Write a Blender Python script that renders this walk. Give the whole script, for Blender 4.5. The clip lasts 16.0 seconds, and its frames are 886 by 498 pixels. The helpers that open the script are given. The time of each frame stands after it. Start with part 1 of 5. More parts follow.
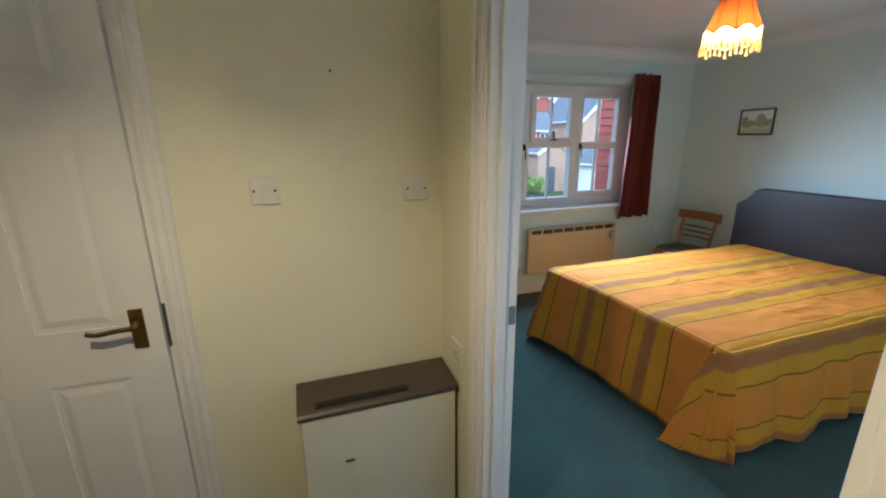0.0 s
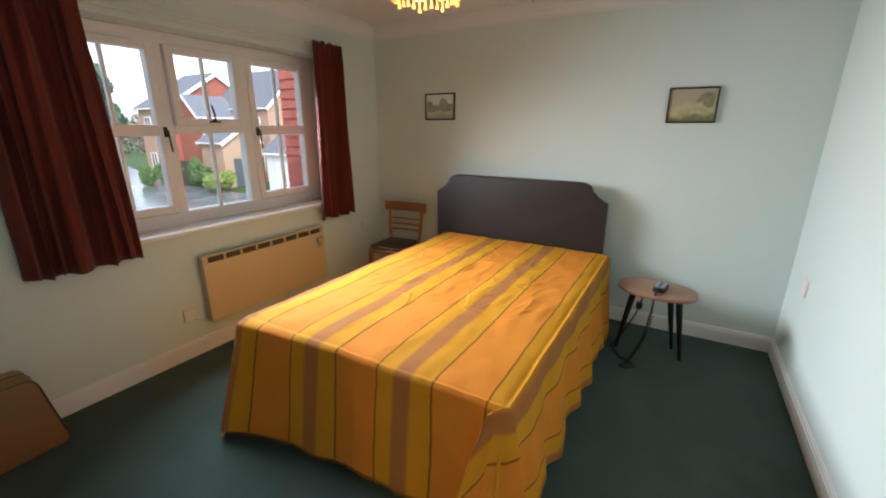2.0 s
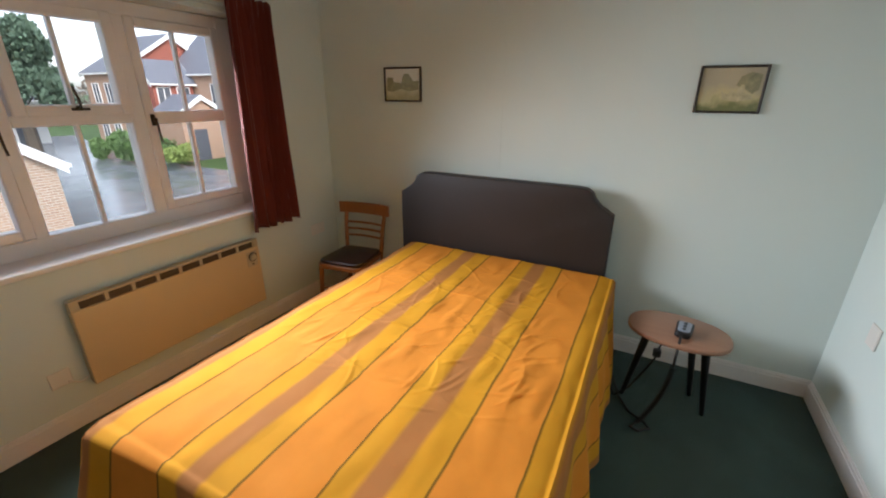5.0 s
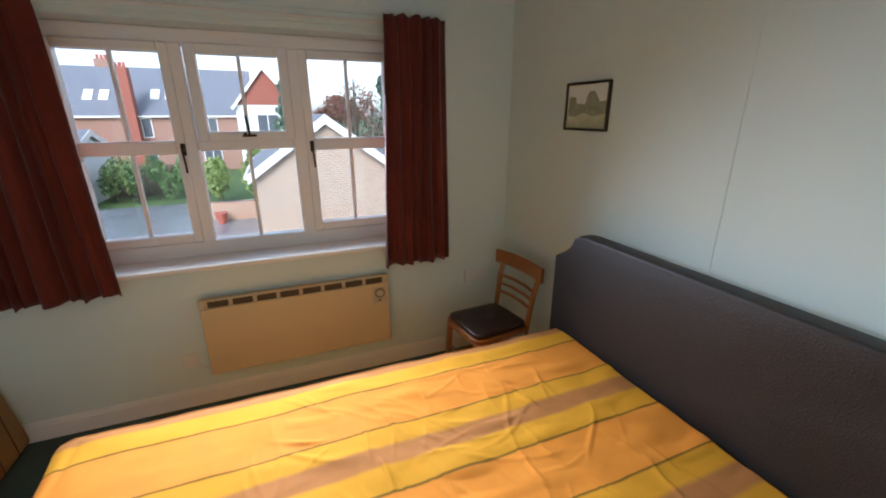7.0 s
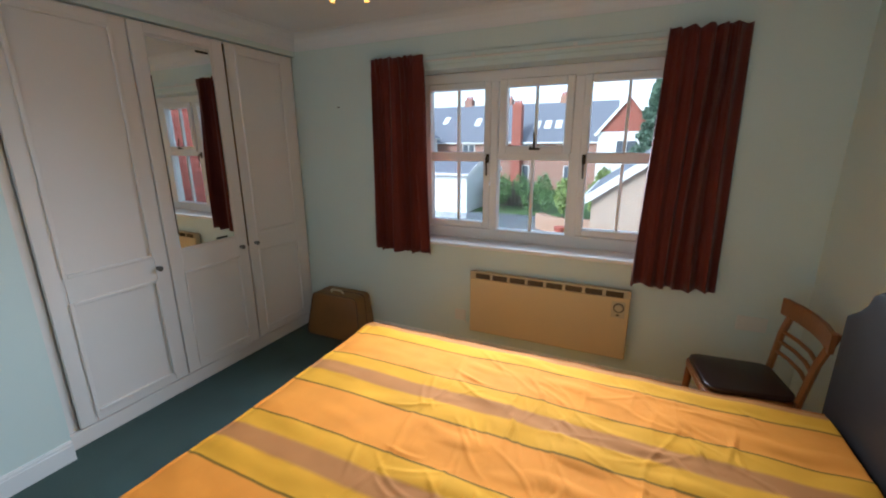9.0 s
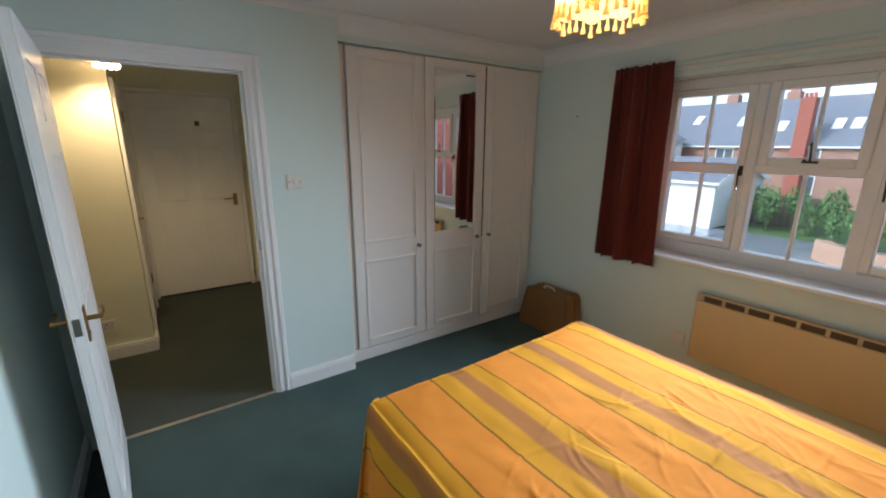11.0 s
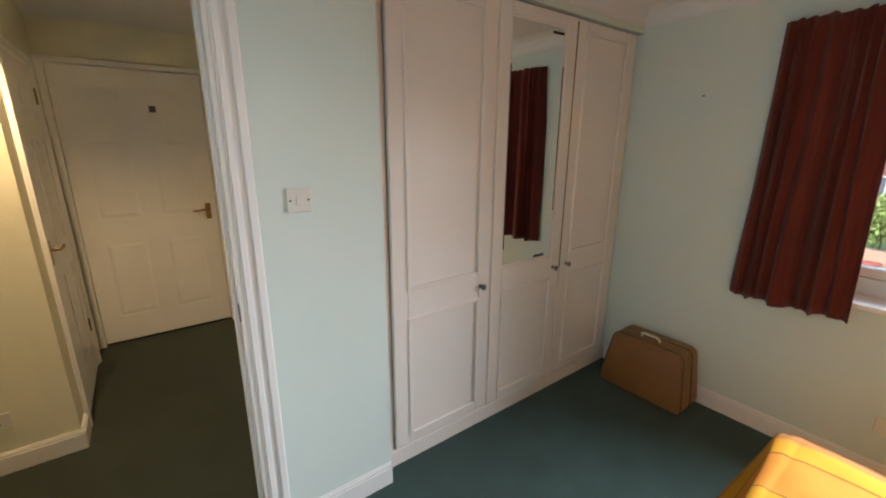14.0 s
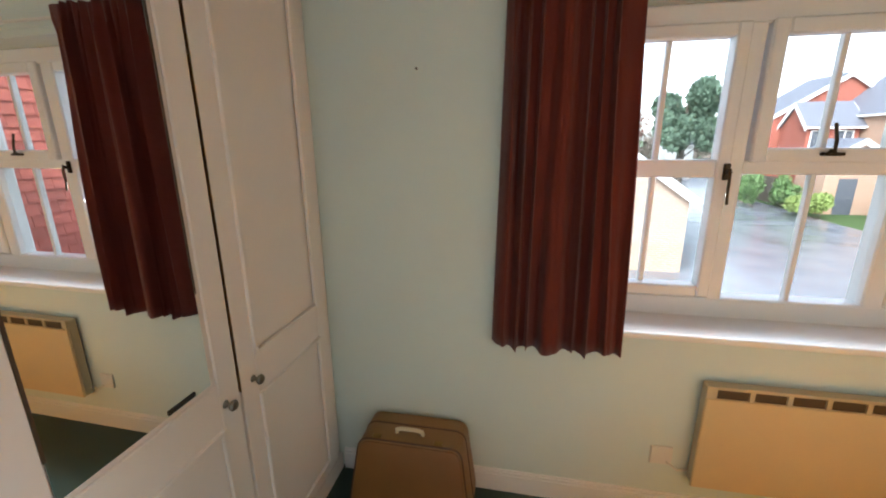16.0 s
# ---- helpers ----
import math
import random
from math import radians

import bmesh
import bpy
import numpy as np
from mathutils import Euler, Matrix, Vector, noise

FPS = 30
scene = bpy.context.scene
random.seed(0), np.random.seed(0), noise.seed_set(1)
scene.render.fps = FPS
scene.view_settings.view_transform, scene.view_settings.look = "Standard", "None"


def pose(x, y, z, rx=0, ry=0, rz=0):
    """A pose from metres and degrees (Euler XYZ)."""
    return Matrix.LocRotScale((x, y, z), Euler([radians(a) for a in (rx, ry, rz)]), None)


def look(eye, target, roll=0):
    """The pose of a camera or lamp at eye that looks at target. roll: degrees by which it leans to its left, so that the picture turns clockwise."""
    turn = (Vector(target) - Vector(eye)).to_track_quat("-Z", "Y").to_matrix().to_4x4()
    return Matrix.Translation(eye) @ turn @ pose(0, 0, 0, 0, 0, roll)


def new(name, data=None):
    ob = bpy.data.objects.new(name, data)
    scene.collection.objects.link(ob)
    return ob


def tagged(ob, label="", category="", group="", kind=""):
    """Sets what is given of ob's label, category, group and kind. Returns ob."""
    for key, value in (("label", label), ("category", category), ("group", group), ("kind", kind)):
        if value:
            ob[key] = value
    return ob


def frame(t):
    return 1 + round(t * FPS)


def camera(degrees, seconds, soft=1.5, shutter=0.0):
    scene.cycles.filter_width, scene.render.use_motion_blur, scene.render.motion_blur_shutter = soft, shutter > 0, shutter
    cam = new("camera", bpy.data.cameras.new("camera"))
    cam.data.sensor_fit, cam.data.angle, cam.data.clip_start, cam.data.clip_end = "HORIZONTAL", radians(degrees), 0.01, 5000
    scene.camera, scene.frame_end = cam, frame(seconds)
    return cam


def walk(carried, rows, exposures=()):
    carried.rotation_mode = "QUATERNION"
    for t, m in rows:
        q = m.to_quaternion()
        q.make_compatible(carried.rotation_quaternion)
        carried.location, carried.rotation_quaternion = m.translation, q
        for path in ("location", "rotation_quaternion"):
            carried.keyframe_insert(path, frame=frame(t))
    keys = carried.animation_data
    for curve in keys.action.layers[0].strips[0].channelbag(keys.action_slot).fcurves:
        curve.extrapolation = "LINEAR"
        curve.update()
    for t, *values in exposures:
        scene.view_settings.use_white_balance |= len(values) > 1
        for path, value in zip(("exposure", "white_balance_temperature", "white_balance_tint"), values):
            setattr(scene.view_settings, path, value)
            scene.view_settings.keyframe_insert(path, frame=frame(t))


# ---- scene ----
cam = camera(95.0, 16.0, 2.0)
U = 1.04  # one plan unit in metres
PATH = [
    (0, (0.243, 0.163, 1.468), (0.876, 1.988, 0.949), -0.5),
    (0.5, (0.414, 0.422, 1.478), (1.389, 2.087, 0.948), -0.5),
    (1, (0.627, 0.618, 1.463), (1.868, 2.095, 0.936), -0.2),
    (1.5, (0.805, 0.799, 1.446), (2.261, 2.06, 0.906), -0.2),
    (2, (0.896, 0.889, 1.42), (2.552, 1.855, 0.85), 0.1),
    (2.5, (0.928, 0.9, 1.416), (2.64, 1.706, 0.767), 0.2),
    (3, (0.91, 0.951, 1.405), (2.655, 1.642, 0.713), 0.2),
    (5.5, (1.827, 1.181, 1.541), (3.41, 2.176, 0.831), 0.3),
    (6, (2.098, 1.161, 1.54), (3.504, 2.406, 0.851), 0.1),
    (6.5, (2.339, 1.142, 1.551), (3.397, 2.693, 0.864), -0.2),
    (7, (2.676, 1.155, 1.559), (3.388, 2.916, 0.933), -0.1),
    (7.5, (2.847, 1.096, 1.537), (3.37, 2.95, 0.998), -0.1),
    (8, (2.966, 1.001, 1.517), (3.086, 2.926, 0.99), -0.3),
    (8.5, (3.028, 1.002, 1.517), (2.677, 2.899, 0.988), -0.3),
    (9, (3.16, 0.9, 1.497), (2.349, 2.657, 0.993), -0.3),
    (9.5, (3.219, 0.797, 1.482), (2.011, 2.315, 0.992), -0.1),
    (10, (3.286, 0.729, 1.516), (1.821, 1.994, 1.014), 0.1),
    (12.5, (3.13, 0.692, 1.547), (1.509, 1.752, 1.049), 0.4),
    (13, (2.774, 0.709, 1.508), (1.156, 1.776, 1.016), 0.3),
    (13.5, (2.501, 0.815, 1.496), (0.897, 1.901, 0.996), 0.3),
    (14, (2.174, 0.936, 1.514), (0.623, 2.089, 1.001), 0.3),
    (14.5, (1.921, 1.055, 1.507), (0.509, 2.378, 1.002), -0.2),
    (15, (1.725, 1.311, 1.502), (0.635, 2.911, 0.997), -0.4),
    (15.5, (1.635, 1.581, 1.506), (0.821, 3.334, 0.99), -0.8),
    (16, (1.526, 1.948, 1.51), (1.155, 3.845, 0.996), -0.4),
]
walk(cam, [(t, look([U * a for a in eye], [U * a for a in target], roll)) for t, eye, target, roll in PATH],
     [(0.0, 1.5, 4650, 5), (1.0, 1.6, 5300, 8), (2.5, 1.6, 6250, 15), (5.5, 1.35, 6100, 16), (8.0, 1.5, 5300, 9), (10.0, 1.35, 5350, 8),
      (12.5, 1.35, 5700, 11), (13.5, 1.7, 6000, 13), (15.0, 2.0, 6050, 13), (16.0, 2.2, 5950, 11)])

# ---- world, sun, lamps ----
world = bpy.data.worlds.new("overcast_sky")
scene.world = world
world.use_nodes = True
wn, wl = world.node_tree.nodes, world.node_tree.links
sky = wn.new("ShaderNodeTexSky")
sky.sky_type, sky.sun_disc = "NISHITA", False
sky.sun_elevation, sky.sun_rotation, sky.air_density, sky.dust_density = radians(38), radians(206), 1.0, 2.0
pale = wn.new("ShaderNodeHueSaturation")
pale.inputs["Saturation"].default_value = 0.45
wl.new(sky.outputs[0], pale.inputs["Color"])
wl.new(pale.outputs[0], wn["Background"].inputs["Color"])
wn["Background"].inputs["Strength"].default_value = 0.15

sun = new("sun", bpy.data.lights.new("sun", "SUN"))
sun.data.energy, sun.data.angle, sun.data.color = 1.1, radians(25), (1.0, 0.98, 0.95)
sun.matrix_world = look((-10, -20, 18), (0, 0, 0))


def bulb_lamp(name, x, y, z, watts, colour, radius):
    ob = new(name, bpy.data.lights.new(name, "POINT"))
    ob.data.energy, ob.data.color, ob.data.shadow_soft_size = watts, colour, radius
    ob.location = (x * U, y * U, z * U)
    return ob


daylight = new("window_daylight", bpy.data.lights.new("window_daylight", "AREA"))
daylight.data.shape, daylight.data.size, daylight.data.size_y = "RECTANGLE", 1.4 * U, 0.5 * U
daylight.data.energy, daylight.data.color, daylight.data.spread = 17, (0.92, 0.97, 1.0), radians(106)
daylight.matrix_world = look((2.555 * U, 3.52 * U, 1.45 * U), (2.555 * U, 1.0 * U, 0.28 * U))

bulb_lamp("pendant_light", 2.423, 1.859, 1.962, 2.1, (1.0, 0.68, 0.36), 0.02)
bulb_lamp("hall_light", -0.062, 0.539, 2.022, 18.0, (1.0, 0.65, 0.30), 0.02)


# ---- materials ----
def mat(name, colour, rough=0.6, metal=0.0, vary=0.12, scale=6.0, bump=0.0, bscale=150.0, spec=0.5, tint=None, coat=0.0, sheen=0.0, island=0.0):
    """A painted, woven or worn surface: two scales of colour change, uneven gloss and fine relief."""
    m = bpy.data.materials.new(name)
    m.use_nodes = True
    n, l = m.node_tree.nodes, m.node_tree.links
    b = n["Principled BSDF"]
    co = n.new("ShaderNodeTexCoord")
    big, small = n.new("ShaderNodeTexNoise"), n.new("ShaderNodeTexNoise")
    big.inputs["Scale"].default_value, big.inputs["Detail"].default_value = scale, 5
    small.inputs["Scale"].default_value, small.inputs["Detail"].default_value = bscale, 3
    for t in (big, small):
        l.new(co.outputs["Object"], t.inputs["Vector"])
    add = n.new("ShaderNodeMath")
    add.operation = "MULTIPLY_ADD"
    add.inputs[1].default_value = 0.4
    l.new(small.outputs["Fac"], add.inputs[0])
    l.new(big.outputs["Fac"], add.inputs[2])
    mix = n.new("ShaderNodeMix")
    mix.data_type = "RGBA"
    dark = tint or tuple(c * (1 - 2 * vary) for c in colour)
    mix.inputs["A"].default_value = (*dark, 1)
    mix.inputs["B"].default_value = (*[min(1, c * (1 + 0.6 * vary)) for c in colour], 1)
    ramp = n.new("ShaderNodeMapRange")
    ramp.inputs["From Min"].default_value, ramp.inputs["From Max"].default_value = 0.35, 1.05
    l.new(add.outputs[0], ramp.inputs["Value"])
    l.new(ramp.outputs[0], mix.inputs["Factor"])
    out = mix.outputs["Result"]
    if island:
        info, hs, mr = n.new("ShaderNodeObjectInfo"), n.new("ShaderNodeHueSaturation"), n.new("ShaderNodeMapRange")
        mr.inputs["To Min"].default_value, mr.inputs["To Max"].default_value = 1 - island, 1 + island
        l.new(info.outputs["Random"], mr.inputs["Value"])
        l.new(mr.outputs[0], hs.inputs["Value"])
        l.new(out, hs.inputs["Color"])
        out = hs.outputs[0]
    l.new(out, b.inputs["Base Color"])
    rr = n.new("ShaderNodeMapRange")
    rr.inputs["To Min"].default_value, rr.inputs["To Max"].default_value = max(0, rough - 0.08), min(1, rough + 0.1)
    l.new(big.outputs["Fac"], rr.inputs["Value"])
    l.new(rr.outputs[0], b.inputs["Roughness"])
    b.inputs["Metallic"].default_value, b.inputs["Specular IOR Level"].default_value = metal, spec
    b.inputs["Coat Weight"].default_value, b.inputs["Sheen Weight"].default_value = coat, sheen
    if bump:
        bp = n.new("ShaderNodeBump")
        bp.inputs["Strength"].default_value, bp.inputs["Distance"].default_value = bump, 0.004
        l.new(small.outputs["Fac"], bp.inputs["Height"])
        l.new(bp.outputs[0], b.inputs["Normal"])
    return m


def wood(name, a, b_, rough=0.35, scale=9.0, axis=2):
    m = mat(name, a, rough)
    n, l = m.node_tree.nodes, m.node_tree.links
    b = n["Principled BSDF"]
    co, mp, tex, mix = n.new("ShaderNodeTexCoord"), n.new("ShaderNodeMapping"), n.new("ShaderNodeTexNoise"), n.new("ShaderNodeMix")
    stretch = [scale, scale, scale]
    stretch[axis] = scale * 0.08
    mp.inputs["Scale"].default_value = stretch
    tex.inputs["Scale"].default_value, tex.inputs["Detail"].default_value = 6, 6
    l.new(co.outputs["Object"], mp.inputs["Vector"])
    l.new(mp.outputs[0], tex.inputs["Vector"])
    mix.data_type = "RGBA"
    mix.inputs["A"].default_value, mix.inputs["B"].default_value = (*a, 1), (*b_, 1)
    l.new(tex.outputs["Fac"], mix.inputs["Factor"])
    l.new(mix.outputs["Result"], b.inputs["Base Color"])
    return m


def masonry(name, a, b_, mortar, w, h, rough=0.85, gap=0.012):
    """Coursed bricks, tiles or slates on far walls and roofs."""
    m = mat(name, a, rough)
    n, l = m.node_tree.nodes, m.node_tree.links
    b = n["Principled BSDF"]
    co, sep, cmb, tex = n.new("ShaderNodeTexCoord"), n.new("ShaderNodeSeparateXYZ"), n.new("ShaderNodeCombineXYZ"), n.new("ShaderNodeTexBrick")
    add = n.new("ShaderNodeMath")
    l.new(co.outputs["Object"], sep.inputs[0])
    l.new(sep.outputs["X"], add.inputs[0])
    l.new(sep.outputs["Y"], add.inputs[1])
    l.new(add.outputs[0], cmb.inputs["X"])
    l.new(sep.outputs["Z"], cmb.inputs["Y"])
    l.new(cmb.outputs[0], tex.inputs["Vector"])
    for k, c in (("Color1", a), ("Color2", b_), ("Mortar", mortar)):
        tex.inputs[k].default_value = (*c, 1)
    for k, v in (("Scale", 1.0), ("Mortar Size", gap), ("Brick Width", w), ("Row Height", h), ("Bias", -0.2)):
        tex.inputs[k].default_value = v
    l.new(tex.outputs["Color"], b.inputs["Base Color"])
    return m


def shade_cloth(name, colour, through_light):
    """Cloth that lets a bulb's light through."""
    m = bpy.data.materials.new(name)
    m.use_nodes = True
    n, l = m.node_tree.nodes, m.node_tree.links
    n.remove(n["Principled BSDF"])
    tr, df, mx, tx = n.new("ShaderNodeBsdfTranslucent"), n.new("ShaderNodeBsdfDiffuse"), n.new("ShaderNodeMixShader"), n.new("ShaderNodeTexNoise")
    tx.inputs["Scale"].default_value = 60
    cm = n.new("ShaderNodeMix")
    cm.data_type = "RGBA"
    cm.inputs["A"].default_value, cm.inputs["B"].default_value = (*[c * 0.8 for c in colour], 1), (*colour, 1)
    l.new(tx.outputs["Fac"], cm.inputs["Factor"])
    for s in (tr, df):
        l.new(cm.outputs["Result"], s.inputs["Color"])
    mx.inputs[0].default_value = through_light
    l.new(df.outputs[0], mx.inputs[1])
    l.new(tr.outputs[0], mx.inputs[2])
    l.new(mx.outputs[0], n["Material Output"].inputs["Surface"])
    return m


def pane_glass(name):
    m = bpy.data.materials.new(name)
    m.use_nodes = True
    n, l = m.node_tree.nodes, m.node_tree.links
    n.remove(n["Principled BSDF"])
    tr, gl, mx, fr = n.new("ShaderNodeBsdfTransparent"), n.new("ShaderNodeBsdfGlossy"), n.new("ShaderNodeMixShader"), n.new("ShaderNodeLayerWeight")
    pw, am = n.new("ShaderNodeMath"), n.new("ShaderNodeMath")
    pw.operation, pw.inputs[1].default_value = "POWER", 5.0
    am.operation, am.inputs[1].default_value, am.inputs[2].default_value = "MULTIPLY_ADD", 0.8, 0.02
    l.new(fr.outputs["Facing"], pw.inputs[0])
    l.new(pw.outputs[0], am.inputs[0])
    gl.inputs["Roughness"].default_value = 0.0
    tr.inputs["Color"].default_value = (0.95, 0.97, 0.96, 1)
    l.new(am.outputs[0], mx.inputs[0])
    l.new(tr.outputs[0], mx.inputs[1])
    l.new(gl.outputs[0], mx.inputs[2])
    l.new(mx.outputs[0], n["Material Output"].inputs["Surface"])
    return m


def bedspread_cloth():
    """Woven stripes that run from head to foot, by the cloth's own width."""
    m = mat("striped_cloth", (0.6, 0.3, 0.05), 0.85, bump=0.25, bscale=420, sheen=0.0)
    n, l = m.node_tree.nodes, m.node_tree.links
    b = n["Principled BSDF"]
    b.inputs["Specular IOR Level"].default_value = 0.15
    uv, sep, tex = n.new("ShaderNodeUVMap"), n.new("ShaderNodeSeparateXYZ"), n.new("ShaderNodeTexNoise")
    uv.uv_map = "cloth"
    tex.inputs["Scale"].default_value, tex.inputs["Detail"].default_value = 3.0, 4
    l.new(uv.outputs[0], sep.inputs[0])
    l.new(uv.outputs[0], tex.inputs["Vector"])

    def calc(op, a, c=None):
        k = n.new("ShaderNodeMath")
        k.operation = op
        for i, v in enumerate((a, c)):
            if v is None:
                continue
            if isinstance(v, (int, float)):
                k.inputs[i].default_value = v
            else:
                l.new(v, k.inputs[i])
        return k.outputs[0]

    wob = calc("MULTIPLY", calc("SUBTRACT", tex.outputs["Fac"], 0.5), 0.05)
    fac = calc("FRACT", calc("ADD", calc("MULTIPLY", calc("SUBTRACT", 4.562, sep.outputs["Y"]), 1 / 0.46), wob))
    ramp = n.new("ShaderNodeValToRGB")
    e = ramp.color_ramp.elements
    line, yellow, brown, orange = (0.17, 0.088, 0.008), (0.55, 0.255, 0.012), (0.35, 0.142, 0.038), (0.60, 0.215, 0.022)
    stops = [(0.0, line), (0.010, line), (0.022, yellow), (0.165, yellow), (0.20, brown), (0.335, brown), (0.37, yellow), (0.54, yellow), (0.548, line), (0.558, line), (0.568, orange), (0.99, orange)]
    e[0].position, e[0].color = 0.0, (*line, 1)
    e[1].position, e[1].color = 0.99, (*orange, 1)
    for p, c in stops[1:-1]:
        k = e.new(p)
        k.color = (*c, 1)
    l.new(fac, ramp.inputs[0])
    hs, weave = n.new("ShaderNodeHueSaturation"), n.new("ShaderNodeMapRange")
    big = n.new("ShaderNodeTexNoise")
    big.inputs["Scale"].default_value, big.inputs["Detail"].default_value = 7, 8
    l.new(uv.outputs[0], big.inputs["Vector"])
    weave.inputs["To Min"].default_value, weave.inputs["To Max"].default_value = 0.82, 1.14
    l.new(big.outputs["Fac"], weave.inputs["Value"])
    l.new(weave.outputs[0], hs.inputs["Value"])
    l.new(ramp.outputs[0], hs.inputs["Color"])
    l.new(hs.outputs[0], b.inputs["Base Color"])
    return m


def landscape(name, sky_c, land_c, blob_c):
    """A faded landscape print: pale sky over washed greens."""
    m = mat(name, sky_c, 0.5, coat=0.5)
    n, l = m.node_tree.nodes, m.node_tree.links
    b = n["Principled BSDF"]
    co, sep, tx, add, ramp = n.new("ShaderNodeTexCoord"), n.new("ShaderNodeSeparateXYZ"), n.new("ShaderNodeTexNoise"), n.new("ShaderNodeMath"), n.new("ShaderNodeValToRGB")
    tx.inputs["Scale"].default_value, tx.inputs["Detail"].default_value = 14, 6
    l.new(co.outputs["Object"], tx.inputs["Vector"])
    l.new(co.outputs["Generated"], sep.inputs[0])
    add.operation = "MULTIPLY_ADD"
    add.inputs[1].default_value = 0.7
    l.new(tx.outputs["Fac"], add.inputs[0])
    l.new(sep.outputs["Z"], add.inputs[2])
    e = ramp.color_ramp.elements
    e[0].position, e[0].color = 0.45, (*land_c, 1)
    e[1].position, e[1].color = 0.95, (*sky_c, 1)
    e.new(0.68).color = (*blob_c, 1)
    l.new(add.outputs[0], ramp.inputs[0])
    l.new(ramp.outputs[0], b.inputs["Base Color"])
    return m


MINT = mat("mint_wall_paint", (0.63, 0.71, 0.665), 0.75, vary=0.025, scale=1.5, bump=0.12, bscale=260, spec=0.25)
CREAM = mat("cream_wall_paint", (0.74, 0.72, 0.56), 0.75, vary=0.03, scale=1.5, bump=0.12, bscale=260, spec=0.25)
CEIL = mat("ceiling_paint", (0.74, 0.74, 0.74), 0.85, vary=0.02, scale=2, bump=0.3, bscale=90, spec=0.2)
GLOSS = mat("white_gloss_paint", (0.78, 0.77, 0.75), 0.3, vary=0.03, scale=3, bump=0.012, bscale=60)
WARD = mat("wardrobe_white", (0.80, 0.74, 0.69), 0.4, vary=0.02, scale=2, bump=0.05, bscale=120)
CARPET = mat("green_carpet", (0.040, 0.076, 0.067), 0.95, vary=0.22, scale=5, bump=1.0, bscale=330, spec=0.1, sheen=0.15)
HALLCARPET = mat("hall_carpet", (0.042, 0.054, 0.038), 0.95, vary=0.22, scale=5, bump=1.0, bscale=330, spec=0.1, sheen=0.15)
CURTAIN = mat("maroon_curtain_cloth", (0.135, 0.023, 0.015), 0.8, vary=0.2, scale=4, bump=0.3, bscale=500, spec=0.2, sheen=0.15)
VINYL = mat("brown_vinyl", (0.021, 0.015, 0.013), 0.5, vary=0.15, scale=5, bump=0.4, bscale=220)
SEATVINYL = mat("dark_brown_vinyl", (0.030, 0.011, 0.008), 0.3, vary=0.15, scale=8, bump=0.2, bscale=200)
CHAIRWOOD = wood("chair_beech", (0.30, 0.12, 0.032), (0.20, 0.07, 0.018), 0.3)
TABLEWOOD = wood("table_teak", (0.31, 0.165, 0.10), (0.24, 0.12, 0.07), 0.35, axis=1)
BLACKWOOD = mat("black_lacquer", (0.008, 0.008, 0.009), 0.35)
TAN = mat("tan_leatherette", (0.235, 0.105, 0.025), 0.45, vary=0.1, scale=6, bump=0.35, bscale=300)
TANDARK = mat("tan_leatherette_side", (0.27, 0.145, 0.045), 0.45, vary=0.1, scale=6, bump=0.35, bscale=300)
PIPING = mat("brown_piping", (0.09, 0.03, 0.01), 0.4)
IVORY = mat("ivory_plastic", (0.72, 0.64, 0.45), 0.35, vary=0.04)
PLASTIC = mat("white_plastic", (0.70, 0.68, 0.62), 0.3, vary=0.03)
HEATER = mat("beige_enamel", (0.62, 0.47, 0.26), 0.4, vary=0.04, scale=2)
HEATTRIM = mat("heater_trim", (0.50, 0.42, 0.28), 0.4, vary=0.05)
GRILLE = mat("dark_brown_grille", (0.055, 0.035, 0.02), 0.5)
STORAGE = mat("storage_heater_cream", (0.66, 0.64, 0.52), 0.4, vary=0.03, scale=2)
STORETOP = wood("storage_heater_brown_top", (0.085, 0.062, 0.045), (0.055, 0.04, 0.03), 0.4, axis=0)
BRONZE = mat("dark_bronze", (0.07, 0.05, 0.03), 0.4, metal=1.0, vary=0.2, scale=20)
ALU = mat("scuffed_aluminium", (0.62, 0.60, 0.54), 0.35, metal=1.0, vary=0.1, scale=20)
BRASS = mat("aged_brass", (0.34, 0.22, 0.075), 0.32, metal=1.0, vary=0.2, scale=20)
STEEL = mat("worn_steel", (0.22, 0.21, 0.19), 0.35, metal=1.0, vary=0.15, scale=20)
DARK = mat("black_plastic", (0.012, 0.012, 0.013), 0.4)
GREY = mat("grey_blue_plastic", (0.27, 0.32, 0.40), 0.35)
FRAMEWOOD = mat("dark_picture_frame", (0.030, 0.019, 0.011), 0.35)
MIRROR = mat("mirror_silver", (0.86, 0.88, 0.87), 0.0, metal=1.0, vary=0.0)
MIRROR.node_tree.nodes["Principled BSDF"].inputs["Roughness"].default_value = 0.0
for k in list(MIRROR.node_tree.nodes["Principled BSDF"].inputs["Roughness"].links):
    MIRROR.node_tree.links.remove(k)
GLASS = pane_glass("window_glass")
STRIPES = bedspread_cloth()
SHADE = shade_cloth("orange_silk", (0.78, 0.22, 0.012), 0.35)
FRINGE = shade_cloth("cream_fringe", (0.92, 0.72, 0.34), 0.6)
FROST = shade_cloth("frosted_glass_shade", (0.92, 0.86, 0.78), 0.62)
BULB = bpy.data.materials.new("lit_bulb")
BULB.use_nodes = True
BULB.node_tree.nodes["Principled BSDF"].inputs["Emission Color"].default_value = (1.0, 0.75, 0.42, 1)
BULB.node_tree.nodes["Principled BSDF"].inputs["Emission Strength"].default_value = 7
